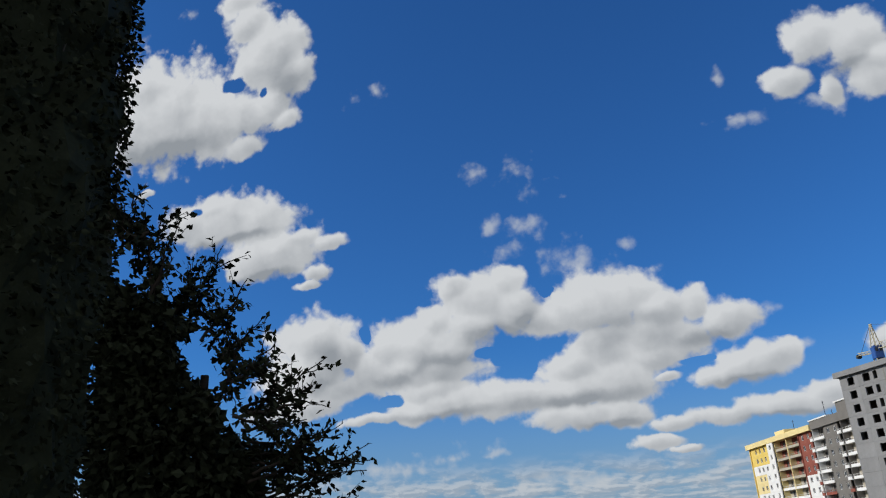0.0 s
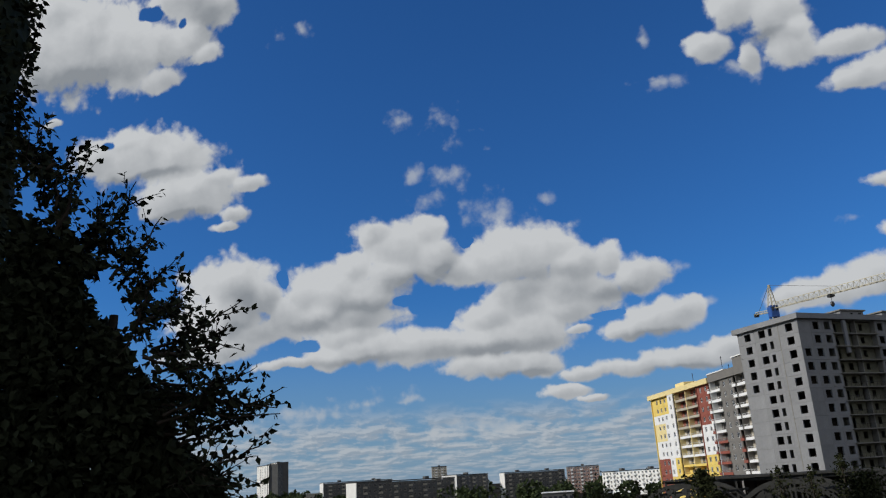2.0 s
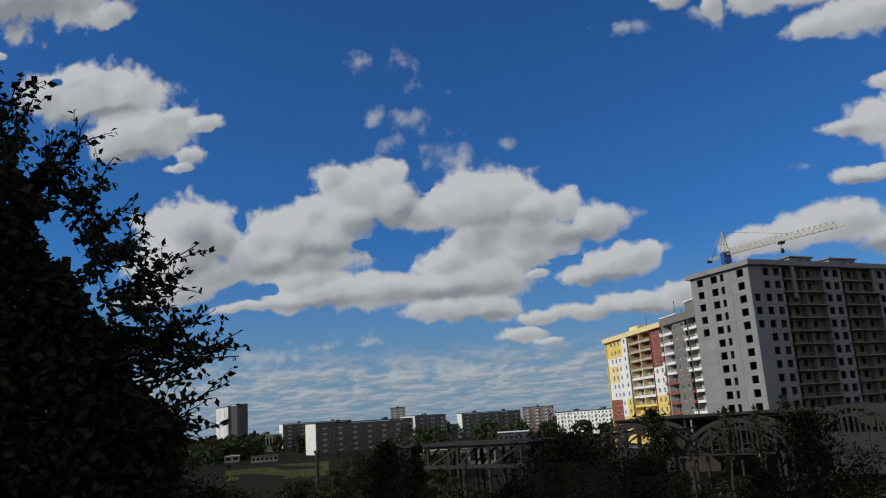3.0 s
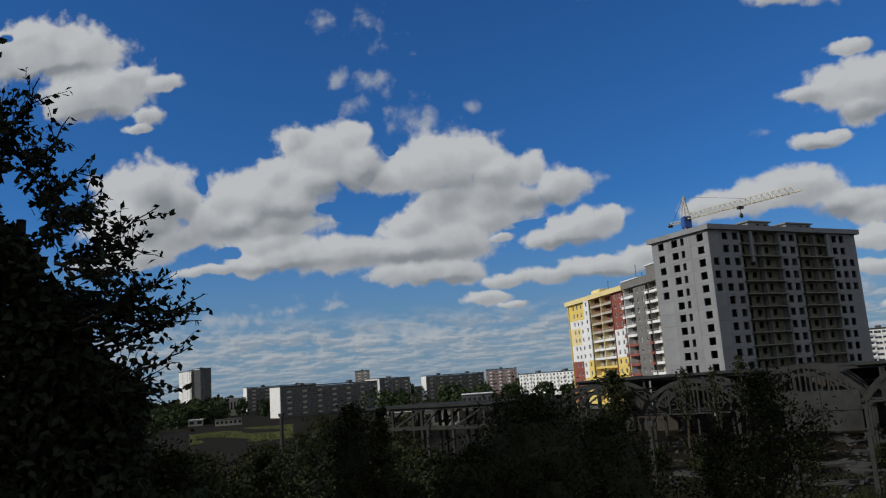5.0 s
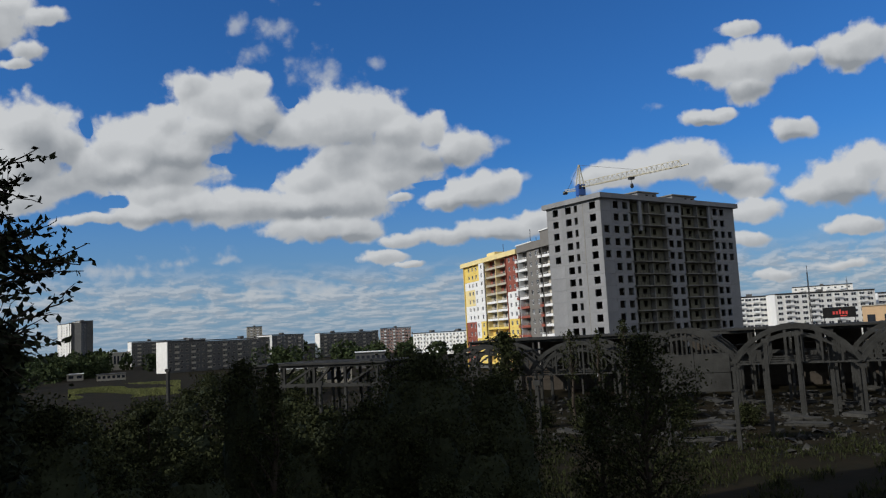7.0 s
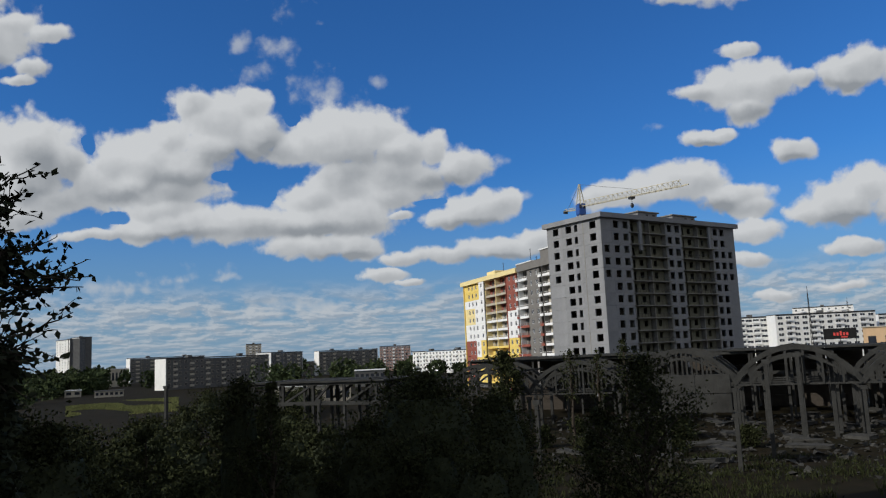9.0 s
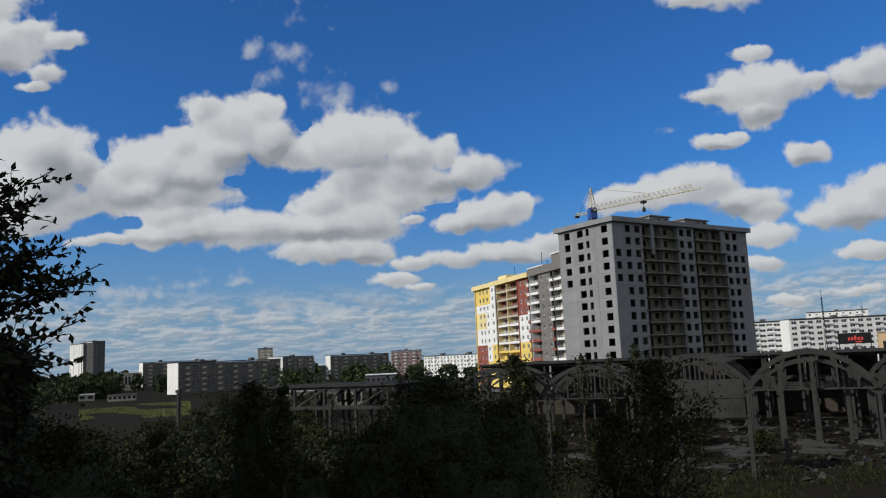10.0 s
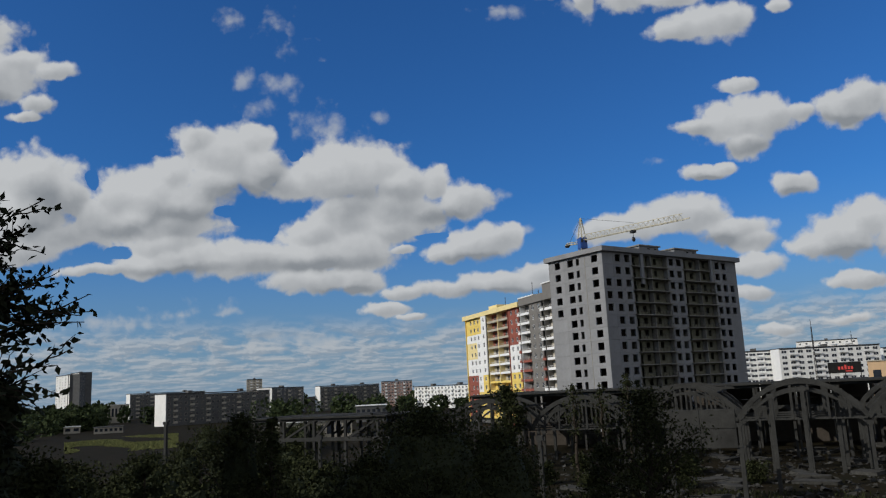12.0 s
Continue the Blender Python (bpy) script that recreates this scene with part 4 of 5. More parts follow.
def flat_shed():
    """The lower flat-roofed shed at the end of the hall."""
    m = HALL @ Matrix.Translation((-86.0, -6.0, 0))
    shed = thing("ruined_shed", m, "roof slabs on concrete columns of a ruined open shed", "shed")
    for i in range(5):
        for j in range(3):
            box_part("column", shed, OLD, i * 5.5 - 0.2, i * 5.5 + 0.2, j * 7 - 0.2, j * 7 + 0.2, -0.2, 8.4)
    for j in range(3):
        bm = bmesh.new()
        bm_bar(bm, (-1.5, j * 7, 8.55), (23.5, j * 7, 8.55), 0.4, 0.35)
        for i in range(4):
            bm_bar(bm, (i * 5.5, j * 7, 5.6), (i * 5.5 + 5.5, j * 7, 8.5) if i % 2 else (i * 5.5 + 3, j * 7, 8.5), 0.3, 0.3)
        part("beam", bm, OLD, shed)
    for i in range(12):
        for j in range(2):
            if (i, j) in ((2, 0), (9, 1)):
                continue
            box_part("slab", shed, OLD, -1.5 + i * 2.1, -1.5 + i * 2.1 + 2.05, j * 7 - 0.6, j * 7 + 6.3, 8.74 + random.uniform(0, 0.06), 9.0 + random.uniform(0, 0.08))
    box_part("ledge", shed, OLD, -3, 24, -0.3, 0.3, 5.4, 5.95)


flat_shed()


def rubble():
    rnd = random.Random(5)
    for _ in range(60):
        s, w = rnd.uniform(-16, 34), rnd.uniform(-24, 40)
        p = hall_place(s, w, 0.12 + rnd.uniform(0, 0.15))
        ob = thing("fallen_slab", Matrix.Translation(p) @ Euler((rnd.uniform(-0.1, 0.1), rnd.uniform(-0.08, 0.08), rnd.uniform(0, 3))).to_matrix().to_4x4(), "fallen broken concrete slab lying on the ground", "concrete slab", "fallen slabs")
        bm = bmesh.new()
        bm_box(bm, -rnd.uniform(1, 3.2), rnd.uniform(1, 3.2), -rnd.uniform(0.5, 1.1), rnd.uniform(0.5, 1.1), -0.3, 0.16)
        bmesh.ops.bevel(bm, geom=bm.edges[:], offset=0.04, segments=1, affect="EDGES")
        for v_ in bm.verts:
            v_.co += Vector((rnd.uniform(-0.15, 0.15), rnd.uniform(-0.15, 0.15), rnd.uniform(-0.03, 0.03)))
        part("slab", bm, RUBBLE, ob)
    bm = bmesh.new()
    for _ in range(3500):
        s, w = rnd.uniform(-20, 60), rnd.uniform(-30, 30)
        p = hall_place(s, w)
        q = max(0.06, abs(rnd.gauss(0, 0.22)))
        vs = [bm.verts.new(p + Vector((rnd.uniform(-q, q) * 1.6, rnd.uniform(-q, q) * 1.6, z))) for z in (-0.05, -0.05, -0.05, q * 0.8, q * 0.6)]
        for f in ((0, 1, 3), (1, 2, 3), (2, 0, 4), (0, 3, 4), (3, 2, 4), (1, 2, 4)):
            bm.faces.new([vs[i] for i in f])
    ob = new("rubble", mesh_of("rubble", bm, RUBBLE))
    tagged(ob, "broken concrete rubble strewn over the ground", "rubble", kind="stuff")


rubble()


# ---- trees and bushes ----
def add_leaf(vl, fl, p, d, up, size, wide=0.55):
    """One pointed leaf, folded along its rib: six corners, four faces."""
    s = d.cross(up)
    s = (s if s.length > 1e-3 else Vector((1, 0, 0))).normalized() * size * wide / 2
    n = d.cross(s).normalized() * size * 0.08
    i = len(vl)
    vl += [p, p + d * size * 0.4 + s + n, p + d * size, p + d * size * 0.4 - s + n, p + d * size * 0.45]
    fl += [(i, i + 4, i + 1), (i + 1, i + 4, i + 2), (i, i + 3, i + 4), (i + 3, i + 2, i + 4)]


def unit(rnd):
    z = rnd.uniform(-1, 1)
    a = rnd.uniform(0, 2 * math.pi)
    r = math.sqrt(1 - z * z)
    return Vector((r * math.cos(a), r * math.sin(a), z))


def leaf_mesh(name, vl, fl, material):
    me = bpy.data.meshes.new(name)
    me.from_pydata([tuple(p) for p in vl], [], fl)
    me.materials.append(material)
    return me


def put(name, me, parent, label=""):
    ob = new(name, me)
    ob.parent = parent
    if label:
        ob["label"] = label
    return ob


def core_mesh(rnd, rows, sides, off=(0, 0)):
    """Solid lumpy, ragged body of revolution, added inside crowns to stop daylight between leaves."""
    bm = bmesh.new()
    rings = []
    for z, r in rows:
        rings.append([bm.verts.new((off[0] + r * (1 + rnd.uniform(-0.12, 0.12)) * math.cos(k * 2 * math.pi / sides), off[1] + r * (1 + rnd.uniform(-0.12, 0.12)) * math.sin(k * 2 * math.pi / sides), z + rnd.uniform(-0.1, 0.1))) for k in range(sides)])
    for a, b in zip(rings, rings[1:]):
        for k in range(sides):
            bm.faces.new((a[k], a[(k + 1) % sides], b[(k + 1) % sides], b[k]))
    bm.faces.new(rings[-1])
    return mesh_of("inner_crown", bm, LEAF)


def bend(rnd, a, b, n, sag, wob):
    pts = []
    for i in range(n + 1):
        k = i / n
        p = a.lerp(b, k)
        p = p + Vector((rnd.uniform(-1, 1), rnd.uniform(-1, 1), rnd.uniform(-1, 1))) * wob * math.sin(k * math.pi) + Vector((0, 0, sag * math.sin(k * math.pi)))
        pts.append(p)
    return pts


def leafy(rnd, vl, fl, pts, size, gap, spread, start=0.0):
    """Leaves along a shoot."""
    for i in range(len(pts) - 1):
        a, b = pts[i], pts[i + 1]
        if i / (len(pts) - 1) < start:
            continue
        d = (b - a)
        n = max(1, int(d.length / gap))
        d = d.normalized()
        for j in range(n):
            p = a.lerp(b, (j + rnd.random()) / n) + unit(rnd) * spread * rnd.random()
            add_leaf(vl, fl, p, (unit(rnd) + d * 0.6 + Vector((0, 0, -0.25))).normalized(), unit(rnd), size * rnd.uniform(0.7, 1.25), 0.6)


def tree(name, foot, height, width, label, category, seed, leaf, count, material=None, bark=None, group="", low=0.25, lean=(0, 0), clumps=26, tall=1.0, singly=True, core_width=0.0):
    """A tapered trunk, limbs that carry clumps of leaves, and an uneven crown with gaps."""
    rnd = random.Random(seed)
    ob = thing(name, Matrix.Translation(foot), label, category, group)
    bm = bmesh.new()
    top = Vector((lean[0], lean[1], height * 0.92))
    spine = bend(rnd, Vector((0, 0, -0.2)), top, 8, 0, width * 0.05)
    r0 = height * 0.018 + 0.03
    bm_tube(bm, spine, [r0 * (1 - 0.9 * i / 8) for i in range(9)], 7)
    vl, fl, loose = [], [], []
    each = max(4, count // clumps)
    for c in range(clumps):
        k = low + (1 - low) * (c + rnd.random()) / clumps
        i = min(7, int(k * 8))
        root = spine[i].lerp(spine[i + 1], k * 8 - i) if k < 1 else spine[8]
        prof = math.sin(min(1.0, (k - low) / (1 - low) * 0.9 + 0.12) * math.pi) ** 0.6
        a = c * 2.4 + rnd.uniform(-0.5, 0.5)
        reach = width / 2 * prof * rnd.uniform(0.45, 1.05)
        tip = root + Vector((math.cos(a) * reach, math.sin(a) * reach, reach * rnd.uniform(0.2, 0.8) * tall))
        tip.z = min(tip.z, height)
        limb = bend(rnd, root - Vector((0, 0, reach * 0.25)), tip, 4, reach * 0.08, reach * 0.06)
        lb = bmesh.new() if singly else bm
        loose += [lb] * singly
        bm_tube(lb, limb, [max(0.012, r0 * 0.4 * (1 - k * 0.6) * (1 - 0.85 * j / 4)) for j in range(5)], 5)
        size = width * rnd.uniform(0.10, 0.17) * (0.6 + 0.6 * prof)
        for _ in range(each):
            q = limb[-1].lerp(limb[1], rnd.random() ** 1.6) + unit(rnd) * size * rnd.random() ** 0.4 * (1.0 if rnd.random() < 0.85 else 1.5)
            add_leaf(vl, fl, q, (unit(rnd) + Vector((0, 0, -0.3))).normalized(), unit(rnd), leaf * rnd.uniform(0.6, 1.3), 0.62)
    trunk = part("trunk", bm, bark or BARK, ob, smooth=True)
    for lb in loose:
        part("limb", lb, bark or BARK, trunk, smooth=True)
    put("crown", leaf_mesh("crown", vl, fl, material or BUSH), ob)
    if core_width:
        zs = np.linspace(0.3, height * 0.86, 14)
        put("inner_crown", core_mesh(rnd, [(z, width * core_width / 2 * math.sin(min(1.0, 0.18 + z / height * 0.82) * math.pi) ** 0.6) for z in zs], 16), ob)
    return ob


def pear_tree():
    """The tall fruit tree close by: long leafy shoots reach out of a dense dark crown."""
    rnd = random.Random(11)
    dist = 7.6
    foot = bearing(19.0, dist + 0.6)
    tree_ob = thing("pear_tree", Matrix.Identity(4), "dark backlit pear tree with long leafy shoots", "tree")
    bm = bmesh.new()
    vl, fl = [], []
    trunk = bend(rnd, foot - Vector((0, 0, 0.2)), Vector((foot.x, foot.y, 14.2)), 8, 0, 0.12)
    bm_tube(bm, trunk, [0.17 - 0.016 * i for i in range(9)], 8)

    def tip_at(az, el, d=dist):
        return bearing(az, d, EYE.z + d * math.tan(radians(el)))

    # (bearing of the root, elevation of the root, bearing of the tip, elevation of the tip)
    shoots = [(24.9, 21.6, 24.8, 25.1), (23.9, 19.4, 22.3, 24.2), (23.1, 17.9, 21.4, 23.0), (21.8, 16.3, 19.3, 20.8), (20.2, 16.4, 18.1, 21.6), (19.4, 14.8, 16.2, 19.3), (18.5, 13.3, 15.0, 16.5), (17.6, 11.7, 14.0, 14.8), (16.4, 10.1, 10.4, 13.5), (16.0, 9.7, 11.2, 11.2), (15.9, 7.8, 9.2, 8.1), (16.3, 7.0, 7.0, 6.2), (24.2, 22.5, 23.8, 23.1), (16.9, 13.3, 15.2, 13.2), (16.4, 8.6, 11.8, 9.2), (15.1, 1.2, 8.2, 3.8), (14.8, 2.7, 11.1, 0.7), (15.5, 5.6, 9.6, 9.0), (15.1, 3.8, 7.4, 7.3), (15.3, 0.6, 10.5, 1.8)]
    for a0, e0, a1, e1 in shoots:
        for twin in range(3):
            d0, d1 = dist + rnd.uniform(-0.5, 0.7), dist + rnd.uniform(-0.5, 0.5)
            j = 0 if twin == 0 else 1
            r, t = tip_at(a0 + j * rnd.uniform(-1, 1), e0 + j * rnd.uniform(-1, 1), d0), tip_at(a1 + j * rnd.uniform(0.3, 2.6), e1 - j * rnd.uniform(0.2, 2.6), d1)
            limb = bend(rnd, r, t, 8, -0.04, 0.035)
            bm_tube(bm, limb, [0.018 - 0.0017 * i for i in range(9)], 5)
            leafy(rnd, vl, fl, limb[:6], 0.085, 0.021, 0.12)
            leafy(rnd, vl, fl, limb[5:], 0.078, 0.045, 0.04)
            for _ in range(4):
                b = limb[rnd.randint(2, 6)]
                side = bend(rnd, b, b + (unit(rnd) + (t - r).normalized() * 1.2).normalized() * rnd.uniform(0.2, 0.42), 4, 0, 0.02)
                bm_tube(bm, side, [0.007, 0.006, 0.005, 0.004, 0.003], 4)
                leafy(rnd, vl, fl, side, 0.08, 0.028, 0.05)
    part("trunk", bm, BARK, tree_ob, smooth=True)
    put("shoot_leaves", leaf_mesh("shoot_leaves", vl, fl, LEAF), tree_ob)
    # the dense inner crown
    vl, fl = [], []
    n = 0
    while n < 36000:
        az, el = rnd.uniform(8, 26), rnd.uniform(-16, 19)
        rim = 11.4 + max(0, el - 2) * 0.68 + 1.1 * noise.noise((el * 0.35, 2.0, 0.0)) + 0.5 * noise.noise((el * 1.1, 5.0, 0.0))
        if 0.5 < el < 15:
            rim += 1.3 * min(1.0, (el - 0.5) / 1.5)
        if az < rim or el > 19 - rnd.random() * 2:
            continue
        d = dist + rnd.uniform(-0.3, 1.3)
        add_leaf(vl, fl, tip_at(az, el, d), (unit(rnd) + Vector((0, 0, -0.3))).normalized(), unit(rnd), 0.10 * rnd.uniform(0.7, 1.3), 0.66)
        n += 1
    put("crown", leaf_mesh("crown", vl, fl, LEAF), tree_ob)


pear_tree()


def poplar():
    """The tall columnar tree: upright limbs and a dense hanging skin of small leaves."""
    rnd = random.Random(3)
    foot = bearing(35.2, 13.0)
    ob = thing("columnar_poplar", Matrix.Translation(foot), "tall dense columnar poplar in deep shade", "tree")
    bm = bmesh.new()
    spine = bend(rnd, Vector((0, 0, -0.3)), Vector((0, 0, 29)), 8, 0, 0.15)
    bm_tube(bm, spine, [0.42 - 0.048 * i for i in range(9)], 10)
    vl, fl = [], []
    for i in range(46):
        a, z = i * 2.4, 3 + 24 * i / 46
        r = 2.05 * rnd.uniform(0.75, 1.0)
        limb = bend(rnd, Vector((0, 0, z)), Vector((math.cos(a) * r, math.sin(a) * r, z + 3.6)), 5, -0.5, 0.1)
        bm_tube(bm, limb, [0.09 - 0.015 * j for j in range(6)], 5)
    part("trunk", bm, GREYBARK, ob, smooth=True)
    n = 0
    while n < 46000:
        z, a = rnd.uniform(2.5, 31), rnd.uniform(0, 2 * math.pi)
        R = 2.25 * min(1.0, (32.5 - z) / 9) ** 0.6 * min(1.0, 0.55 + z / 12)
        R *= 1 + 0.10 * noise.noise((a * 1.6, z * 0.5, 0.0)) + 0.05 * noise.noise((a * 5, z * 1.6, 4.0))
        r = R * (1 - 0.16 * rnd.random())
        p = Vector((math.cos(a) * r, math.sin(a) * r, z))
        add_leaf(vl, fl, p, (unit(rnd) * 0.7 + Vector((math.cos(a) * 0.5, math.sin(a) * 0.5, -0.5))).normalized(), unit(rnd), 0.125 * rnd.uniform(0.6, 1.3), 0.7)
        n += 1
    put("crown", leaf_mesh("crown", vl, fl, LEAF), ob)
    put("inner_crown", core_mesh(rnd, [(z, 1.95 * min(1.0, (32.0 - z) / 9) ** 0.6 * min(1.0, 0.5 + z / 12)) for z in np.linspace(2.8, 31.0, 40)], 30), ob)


poplar()


def scrub():
    g = "scrub trees"
    tree("bush_tree", bearing(-15.6, 42), 11.7, 10.5, "broad dark green bushy tree before the ruins", "tree", 21, 0.19, 34000, low=0.03, clumps=120, group=g, core_width=0.62)
    tree("bush_tree", bearing(-20.6, 45), 10.3, 7.5, "dark green bushy tree before the ruins", "tree", 22, 0.19, 18000, low=0.03, clumps=70, group=g, core_width=0.62)
    tree("bush_tree", bearing(-11.4, 40), 9.7, 6.0, "dark green bushy tree before the ruins", "tree", 23, 0.19, 15000, low=0.03, clumps=60, group=g, core_width=0.6)
    tree("young_acacia", bearing(-31.3, 36), 12.7, 5.8, "sparse young acacia with fine drooping leaves", "tree", 24, 0.15, 13000, low=0.1, clumps=60, group=g)
    tree("young_acacia", bearing(-28.2, 38), 10.2, 4.4, "sparse young acacia with fine drooping leaves", "tree", 25, 0.15, 8000, low=0.08, clumps=40, group=g)
    tree("young_elm", bearing(-2.6, 30), 12.6, 4.2, "dark young elm with upright shoots", "tree", 26, 0.12, 16000, low=0.08, clumps=64, tall=1.6, group=g, core_width=0.4)
    tree("young_elm", bearing(-4.8, 29), 12.6, 2.4, "dark young elm with upright shoots", "tree", 27, 0.12, 7000, low=0.08, clumps=34, tall=2.0, group=g)
    tree("young_elm", bearing(3.6, 33), 10.9, 2.4, "slim dark young elm", "tree", 28, 0.12, 6000, low=0.1, clumps=30, tall=1.8, group=g)
    tree("bush_tree", bearing(11.5, 24), 11.9, 7.0, "dark bushy tree in the shade", "tree", 29, 0.11, 36000, low=0.02, clumps=100, group=g, core_width=0.65)
    tree("bush_tree", bearing(9.6, 20), 12.0, 4.6, "dark bushy tree in the shade", "tree", 33, 0.10, 30000, low=0.02, clumps=70, group=g, core_width=0.6)
    tree("bush_tree", bearing(6.0, 26), 9.6, 5.0, "dark bushy tree in the shade", "tree", 34, 0.12, 20000, low=0.02, clumps=60, group=g, core_width=0.6)
    tree("bush_tree", bearing(0.5, 27), 9.4, 4.6, "dark bushy tree in the shade", "tree", 35, 0.12, 20000, low=0.02, clumps=60, group=g, core_width=0.6)
    tree("bush_tree", bearing(18.0, 20), 12.4, 7.0, "dark bushy tree in the shade", "tree", 30, 0.11, 28000, low=0.02, clumps=80, group=g, core_width=0.65)
    tree("bush_tree", bearing(-21.6, 118), 12.9, 6.0, "dark tree rising behind the ruined hall", "tree", 31, 0.5, 2600, low=0.3, clumps=30, group="trees by the towers")
    rnd = random.Random(8)
    for i in range(26):
        az = 13 - i * 2.7 + rnd.uniform(-0.8, 0.8)
        d = rnd.uniform(19, 27)
        h = EYE.z - d * math.tan(radians(rnd.uniform(9.0, 11.5) if az > -22 else rnd.uniform(11.0, 13.5)))
        tree("shrub", bearing(az, d), h, rnd.uniform(4.0, 5.5), "dark leafy shrub on the overgrown slope", "shrub", 60 + i, 0.12, 9500, low=0.0, clumps=40, group="shrubs on the slope", singly=False, core_width=0.55)
    for i in range(9):
        az = 6 - i * 3.2 + rnd.uniform(-1, 1)
        d = rnd.uniform(34, 44)
        if -10.5 < az < -7.5:
            continue
        tree("shrub", bearing(az, d), EYE.z - d * math.tan(radians(rnd.uniform(5.0, 7.5))), rnd.uniform(4, 6), "dark leafy shrub below the ruins", "shrub", 150 + i, 0.17, 7500, low=0.0, clumps=36, group="shrubs on the slope", singly=False, core_width=0.55)
    for i in range(48):
        az = rnd.uniform(10.5, -9)
        d = rnd.uniform(60, 125 if az > 1 else 225)
        tree("shrub", bearing(az, d), rnd.uniform(2.5, 5.5), rnd.uniform(5, 10), "dark thicket on waste ground", "shrub", 180 + i, 0.45, 1500, low=0.0, clumps=24, group="thickets on waste ground", singly=False, core_width=0.5)
    for i in range(16):
        s, w = rnd.uniform(-18, 50), rnd.uniform(-22, 6)
        tree("shrub", hall_place(s, w), rnd.uniform(1.5, 3.6), rnd.uniform(2.5, 5), "dark weedy shrub growing among rubble", "shrub", 90 + i, 0.3, 1500, low=0.0, clumps=20, group="shrubs among rubble", singly=False)
    for i, (az, h) in enumerate(((-26.4, 13.2), (-28.3, 12.9), (-30.2, 14.2))):
        tree("sapling", bearing(az, 100), h, 3.0, "thin sapling rising through the ruined hall", "tree", 120 + i, 0.3, 700, low=0.45, clumps=18, tall=1.3, group="saplings", singly=False)


scrub()


def weeds():
    """Rank dark weeds over the waste ground between the slope and the hall."""
    rnd = random.Random(41)
    vl, fl = [], []
    for _ in range(16000):
        az, d = rnd.uniform(14, -54), 16 + 75 * rnd.random() ** 1.2
        if noise.noise((az * 0.35, d * 0.12, 7.0)) < -0.12:
            continue
        p = bearing(az, d)
        h = rnd.uniform(0.25, 0.7)
        for _ in range(4):
            add_leaf(vl, fl, p + Vector((rnd.uniform(-0.5, 0.5), rnd.uniform(-0.5, 0.5), 0)), Vector((rnd.uniform(-0.6, 0.6), rnd.uniform(-0.6, 0.6), 1)).normalized(), unit(rnd), h, 0.22)
    ob = new("weeds", leaf_mesh("weeds", vl, fl, BUSH))
    tagged(ob, "rank dark weeds over waste ground", "weeds", kind="stuff")


weeds()


def far_woods():
    rnd = random.Random(17)
    vl, fl = [], []
    for _ in range(330):
        az = rnd.uniform(20, -60)
        d = rnd.choice((rnd.uniform(300, 410), rnd.uniform(430, 560), rnd.uniform(600, 1100), rnd.uniform(600, 1100)))
        if 2.3 < az < 8 and 330 < d < 470 or d < 411 and not (az > 3.6 or -20 < az < -3):
            continue
        h = rnd.uniform(6, 11.5) * (1.0 if d < 600 else 1.25)
        p = bearing(az, d)
        w = h * rnd.uniform(0.35, 0.6)
        for _ in range(150):
            u_ = unit(rnd)
            q = p + Vector((u_.x * w, u_.y * w, max(0.2, h * 0.52 + u_.z * h * 0.48))) * 1.0
            add_leaf(vl, fl, q + unit(rnd) * 0.5, unit(rnd), unit(rnd), d / 300 * rnd.uniform(0.8, 1.6), 0.9)
    for _ in range(70):
        az, d = rnd.uniform(6.4, 10.0), rnd.uniform(415, 445)
        p, h = bearing(az, d), rnd.uniform(6, 11.5)
        w = h * rnd.uniform(0.3, 0.6)
        for _ in range(150):
            u_ = unit(rnd)
            q = p + Vector((u_.x * w, u_.y * w, max(0.2, h * 0.52 + u_.z * h * 0.48)))
            add_leaf(vl, fl, q + unit(rnd) * 0.5, unit(rnd), unit(rnd), rnd.uniform(0.9, 1.6), 0.9)
    ob = new("far_woods", leaf_mesh("far_woods", vl, fl, FARLEAF))
    tagged(ob, "belts of dark green trees between the distant blocks", "trees", kind="stuff")
    vl, fl = [], []
    for _ in range(14000):
        p = bearing(rnd.uniform(8.5, 1.5), rnd.uniform(225, 320), 0.0)
        if noise.noise((p.x * 0.06, p.y * 0.03, 1.0)) < -0.1:
            continue
        add_leaf(vl, fl, p, Vector((rnd.uniform(-0.5, 0.5), rnd.uniform(-0.5, 0.5), 1)).normalized(), unit(rnd), rnd.uniform(0.25, 0.6), 0.7)
    ob = new("meadow", leaf_mesh("meadow", vl, fl, GRASS))
    tagged(ob, "sunlit patch of green meadow grass", "grass", kind="stuff")


far_woods()


# ---- small buildings and masts in the middle distance ----
def low_building(name, a0, a1, dist, depth, height, wall, roof, label, category, bays, slope=0.0, base=0.0):
    p0, p1 = bearing(a0, dist), bearing(a1, dist)
    L = (p1 - p0).length
    ob = thing(name, stand(p0, p1), label, category)
    box_part("outer_wall", ob, wall, 0, L, 0, depth, base, height, bevel=0.03)
    bm = bmesh.new()
    bm_box(bm, -0.3, L + 0.3, -0.4, depth + 0.3, height + 0.002, height + 0.3)
    part("roof", bm, roof, ob)
    for i in range(bays):
        x = (i + 0.5) * L / bays
        w_ = min(2.4, L / bays * 0.6)
        box_part("window", ob, GLASS, x - w_ / 2, x + w_ / 2, -0.04, 0.0, height * 0.35, height * 0.8)
    return ob


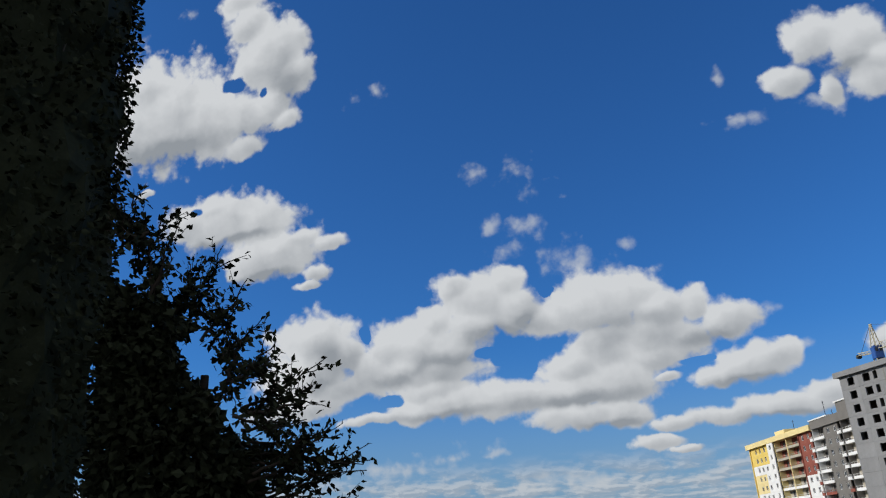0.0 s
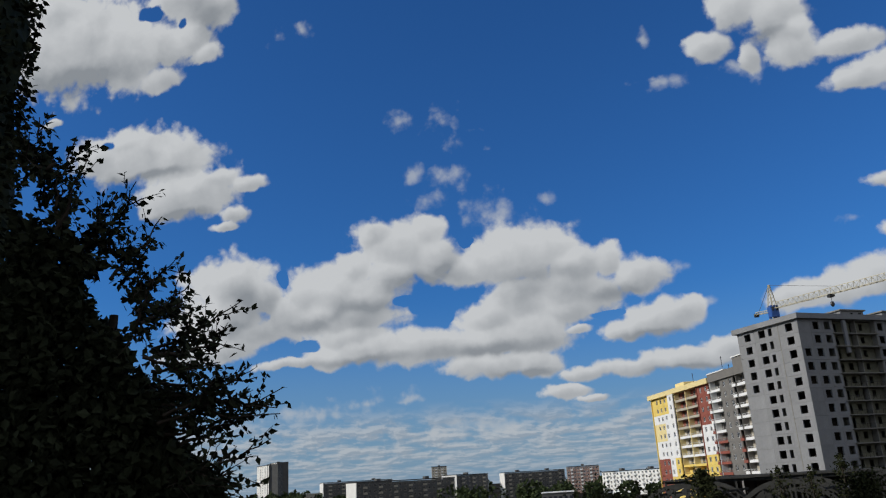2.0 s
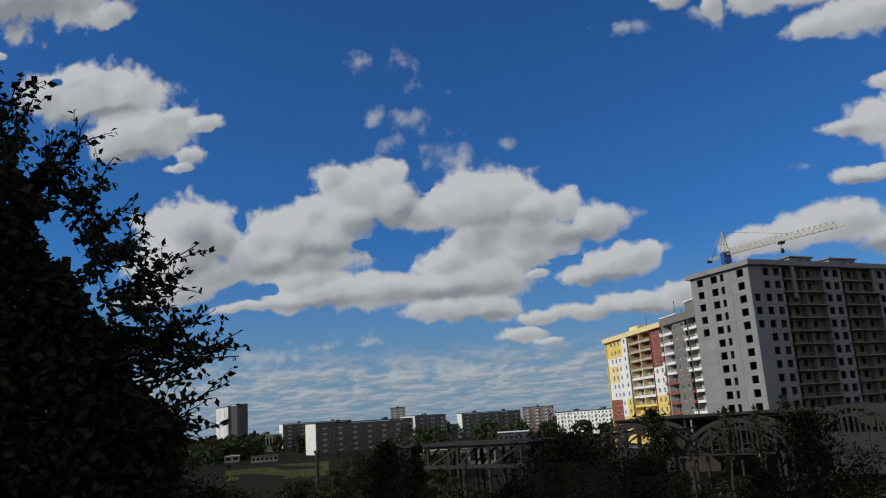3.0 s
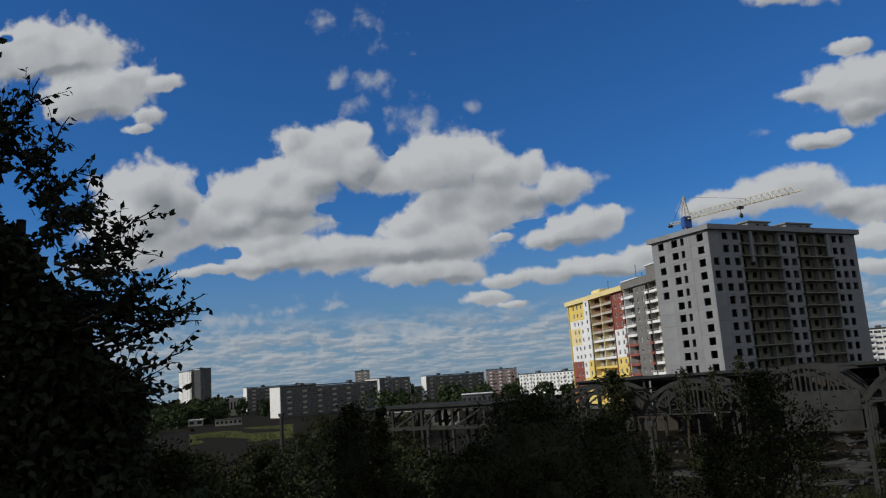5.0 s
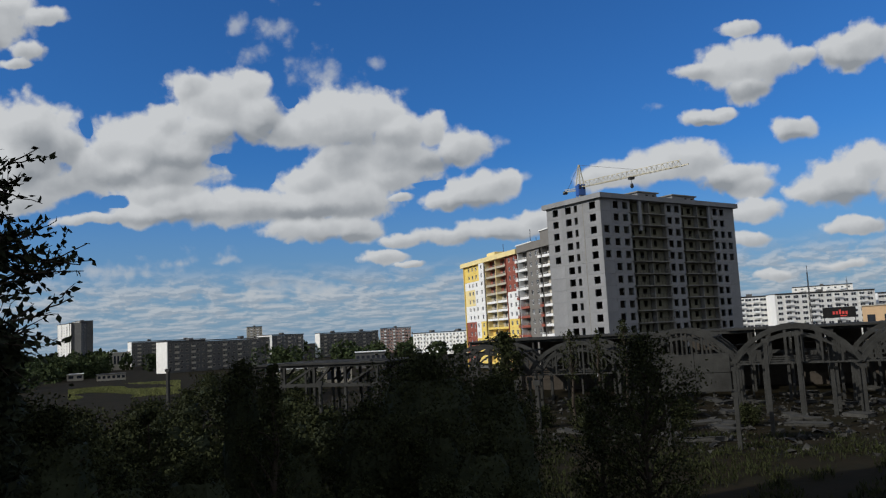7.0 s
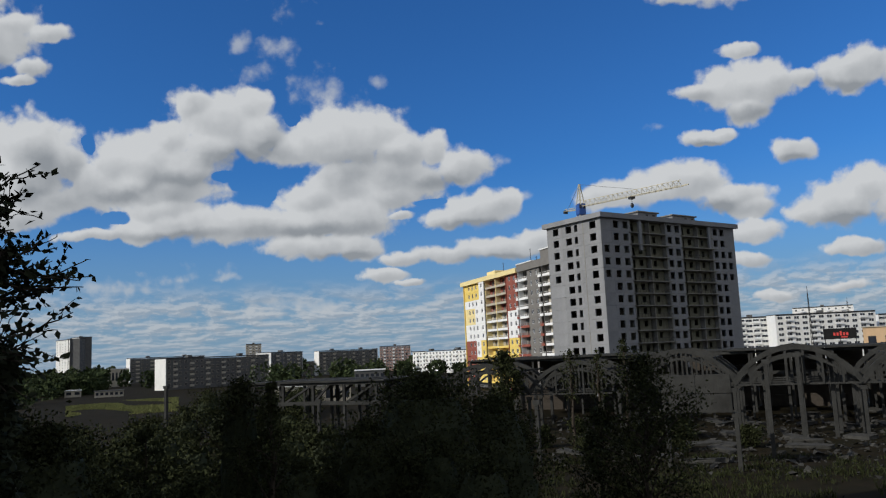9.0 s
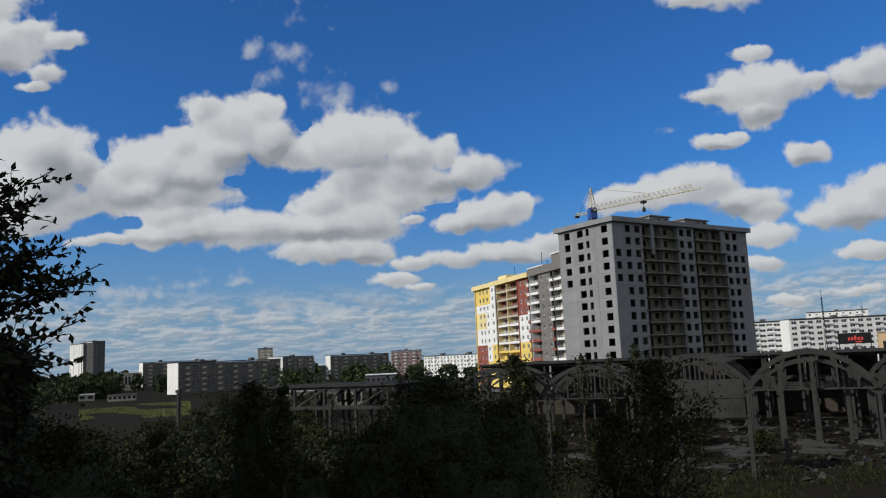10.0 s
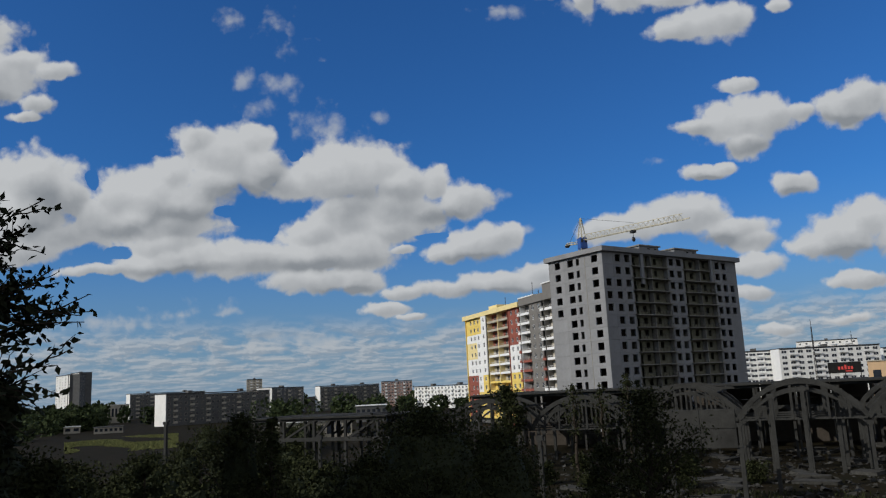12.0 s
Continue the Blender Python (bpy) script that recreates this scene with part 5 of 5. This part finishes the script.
def middle_distance():
    low_building("low_shop", -4.6, -10.4, 215, 12, 5.2, FAR_TAN, FAR_WHITE, "low pale building with a white roof edge", "building", 9)
    low_building("white_hall", -10.7, -12.9, 330, 14, 6.6, FAR_GREY, WHITE, "low hall with a flat white roof", "building", 6)
    low_building("garage", 8.6, 7.6, 395, 6, 2.9, FAR_TAN, FAR_WHITE, "small pale garage beside a meadow", "garage", 2)
    low_building("garage_row", 6.8, 5.0, 370, 6, 2.6, FAR_TAN, FAR_GREY, "row of small dull garages beside a meadow", "garage", 6)
    low_building("school", 6.0, 4.7, 560, 12, 11.6, FAR_TAN, FAR_WHITE, "pale low building half hidden by trees", "building", 6)
    low_building("orange_store", -45.6, -50.5, 300, 14, 14.6, ORANGE, FAR_TAN, "long orange clad store building", "building", 5)
    # dark hoarding with unreadable red lettering
    p0, p1 = bearing(-43.3, 290), bearing(-45.25, 290)
    sign = thing("hoarding", stand(p0, p1), "dark hoarding with red unreadable lettering", "sign")
    L = (p1 - p0).length
    box_part("board", sign, DARK, 0, L, 0, 0.3, 11.2, 14.7)
    rnd = random.Random(4)
    for i in range(5):
        x = L * 0.3 + i * 0.95
        box_part("letter_bar", sign, RED_SIGN, x, x + 0.6, -0.06, -0.002, 12.3, 13.3 + 0.5 * (i == 2))
    box_part("letter_bar", sign, RED_SIGN, L * 0.52, L * 0.72, -0.06, -0.002, 11.6, 11.95)
    for x in (0.3, L / 2, L - 0.3):
        box_part("post", sign, CABLE, x - 0.12, x + 0.12, 0.31, 0.55, 0, 14.5)
    for az, d, top, w_ in ((-42.6, 260, 25.6, 0.9), (-44.9, 520, 32.5, 2.2)):
        m = thing("lattice_mast", Matrix.Translation(bearing(az, d)), "thin dark steel lattice mast", "mast", "masts")
        bm = bmesh.new()
        legs = [Vector((math.cos(a) * w_ / 2, math.sin(a) * w_ / 2, 0)) for a in (0.3, 2.4, 4.5)]
        for l in legs:
            bm_bar(bm, l, l * 0.25 + Vector((0, 0, top)), 0.14)
        for i in range(14):
            for l, o in zip(legs, legs[1:] + legs[:1]):
                k0, k1 = i / 14, (i + 1) / 14
                bm_bar(bm, l * (1 - 0.75 * k0) + Vector((0, 0, top * k0)), o * (1 - 0.75 * k1) + Vector((0, 0, top * k1)), 0.08)
        part("lattice", bm, CABLE, m)
        bm = bmesh.new()
        bm_bar(bm, (0, 0, top), (0, 0, top + 2.0), 0.1)
        part("tip", bm, CABLE, m)


middle_distance()
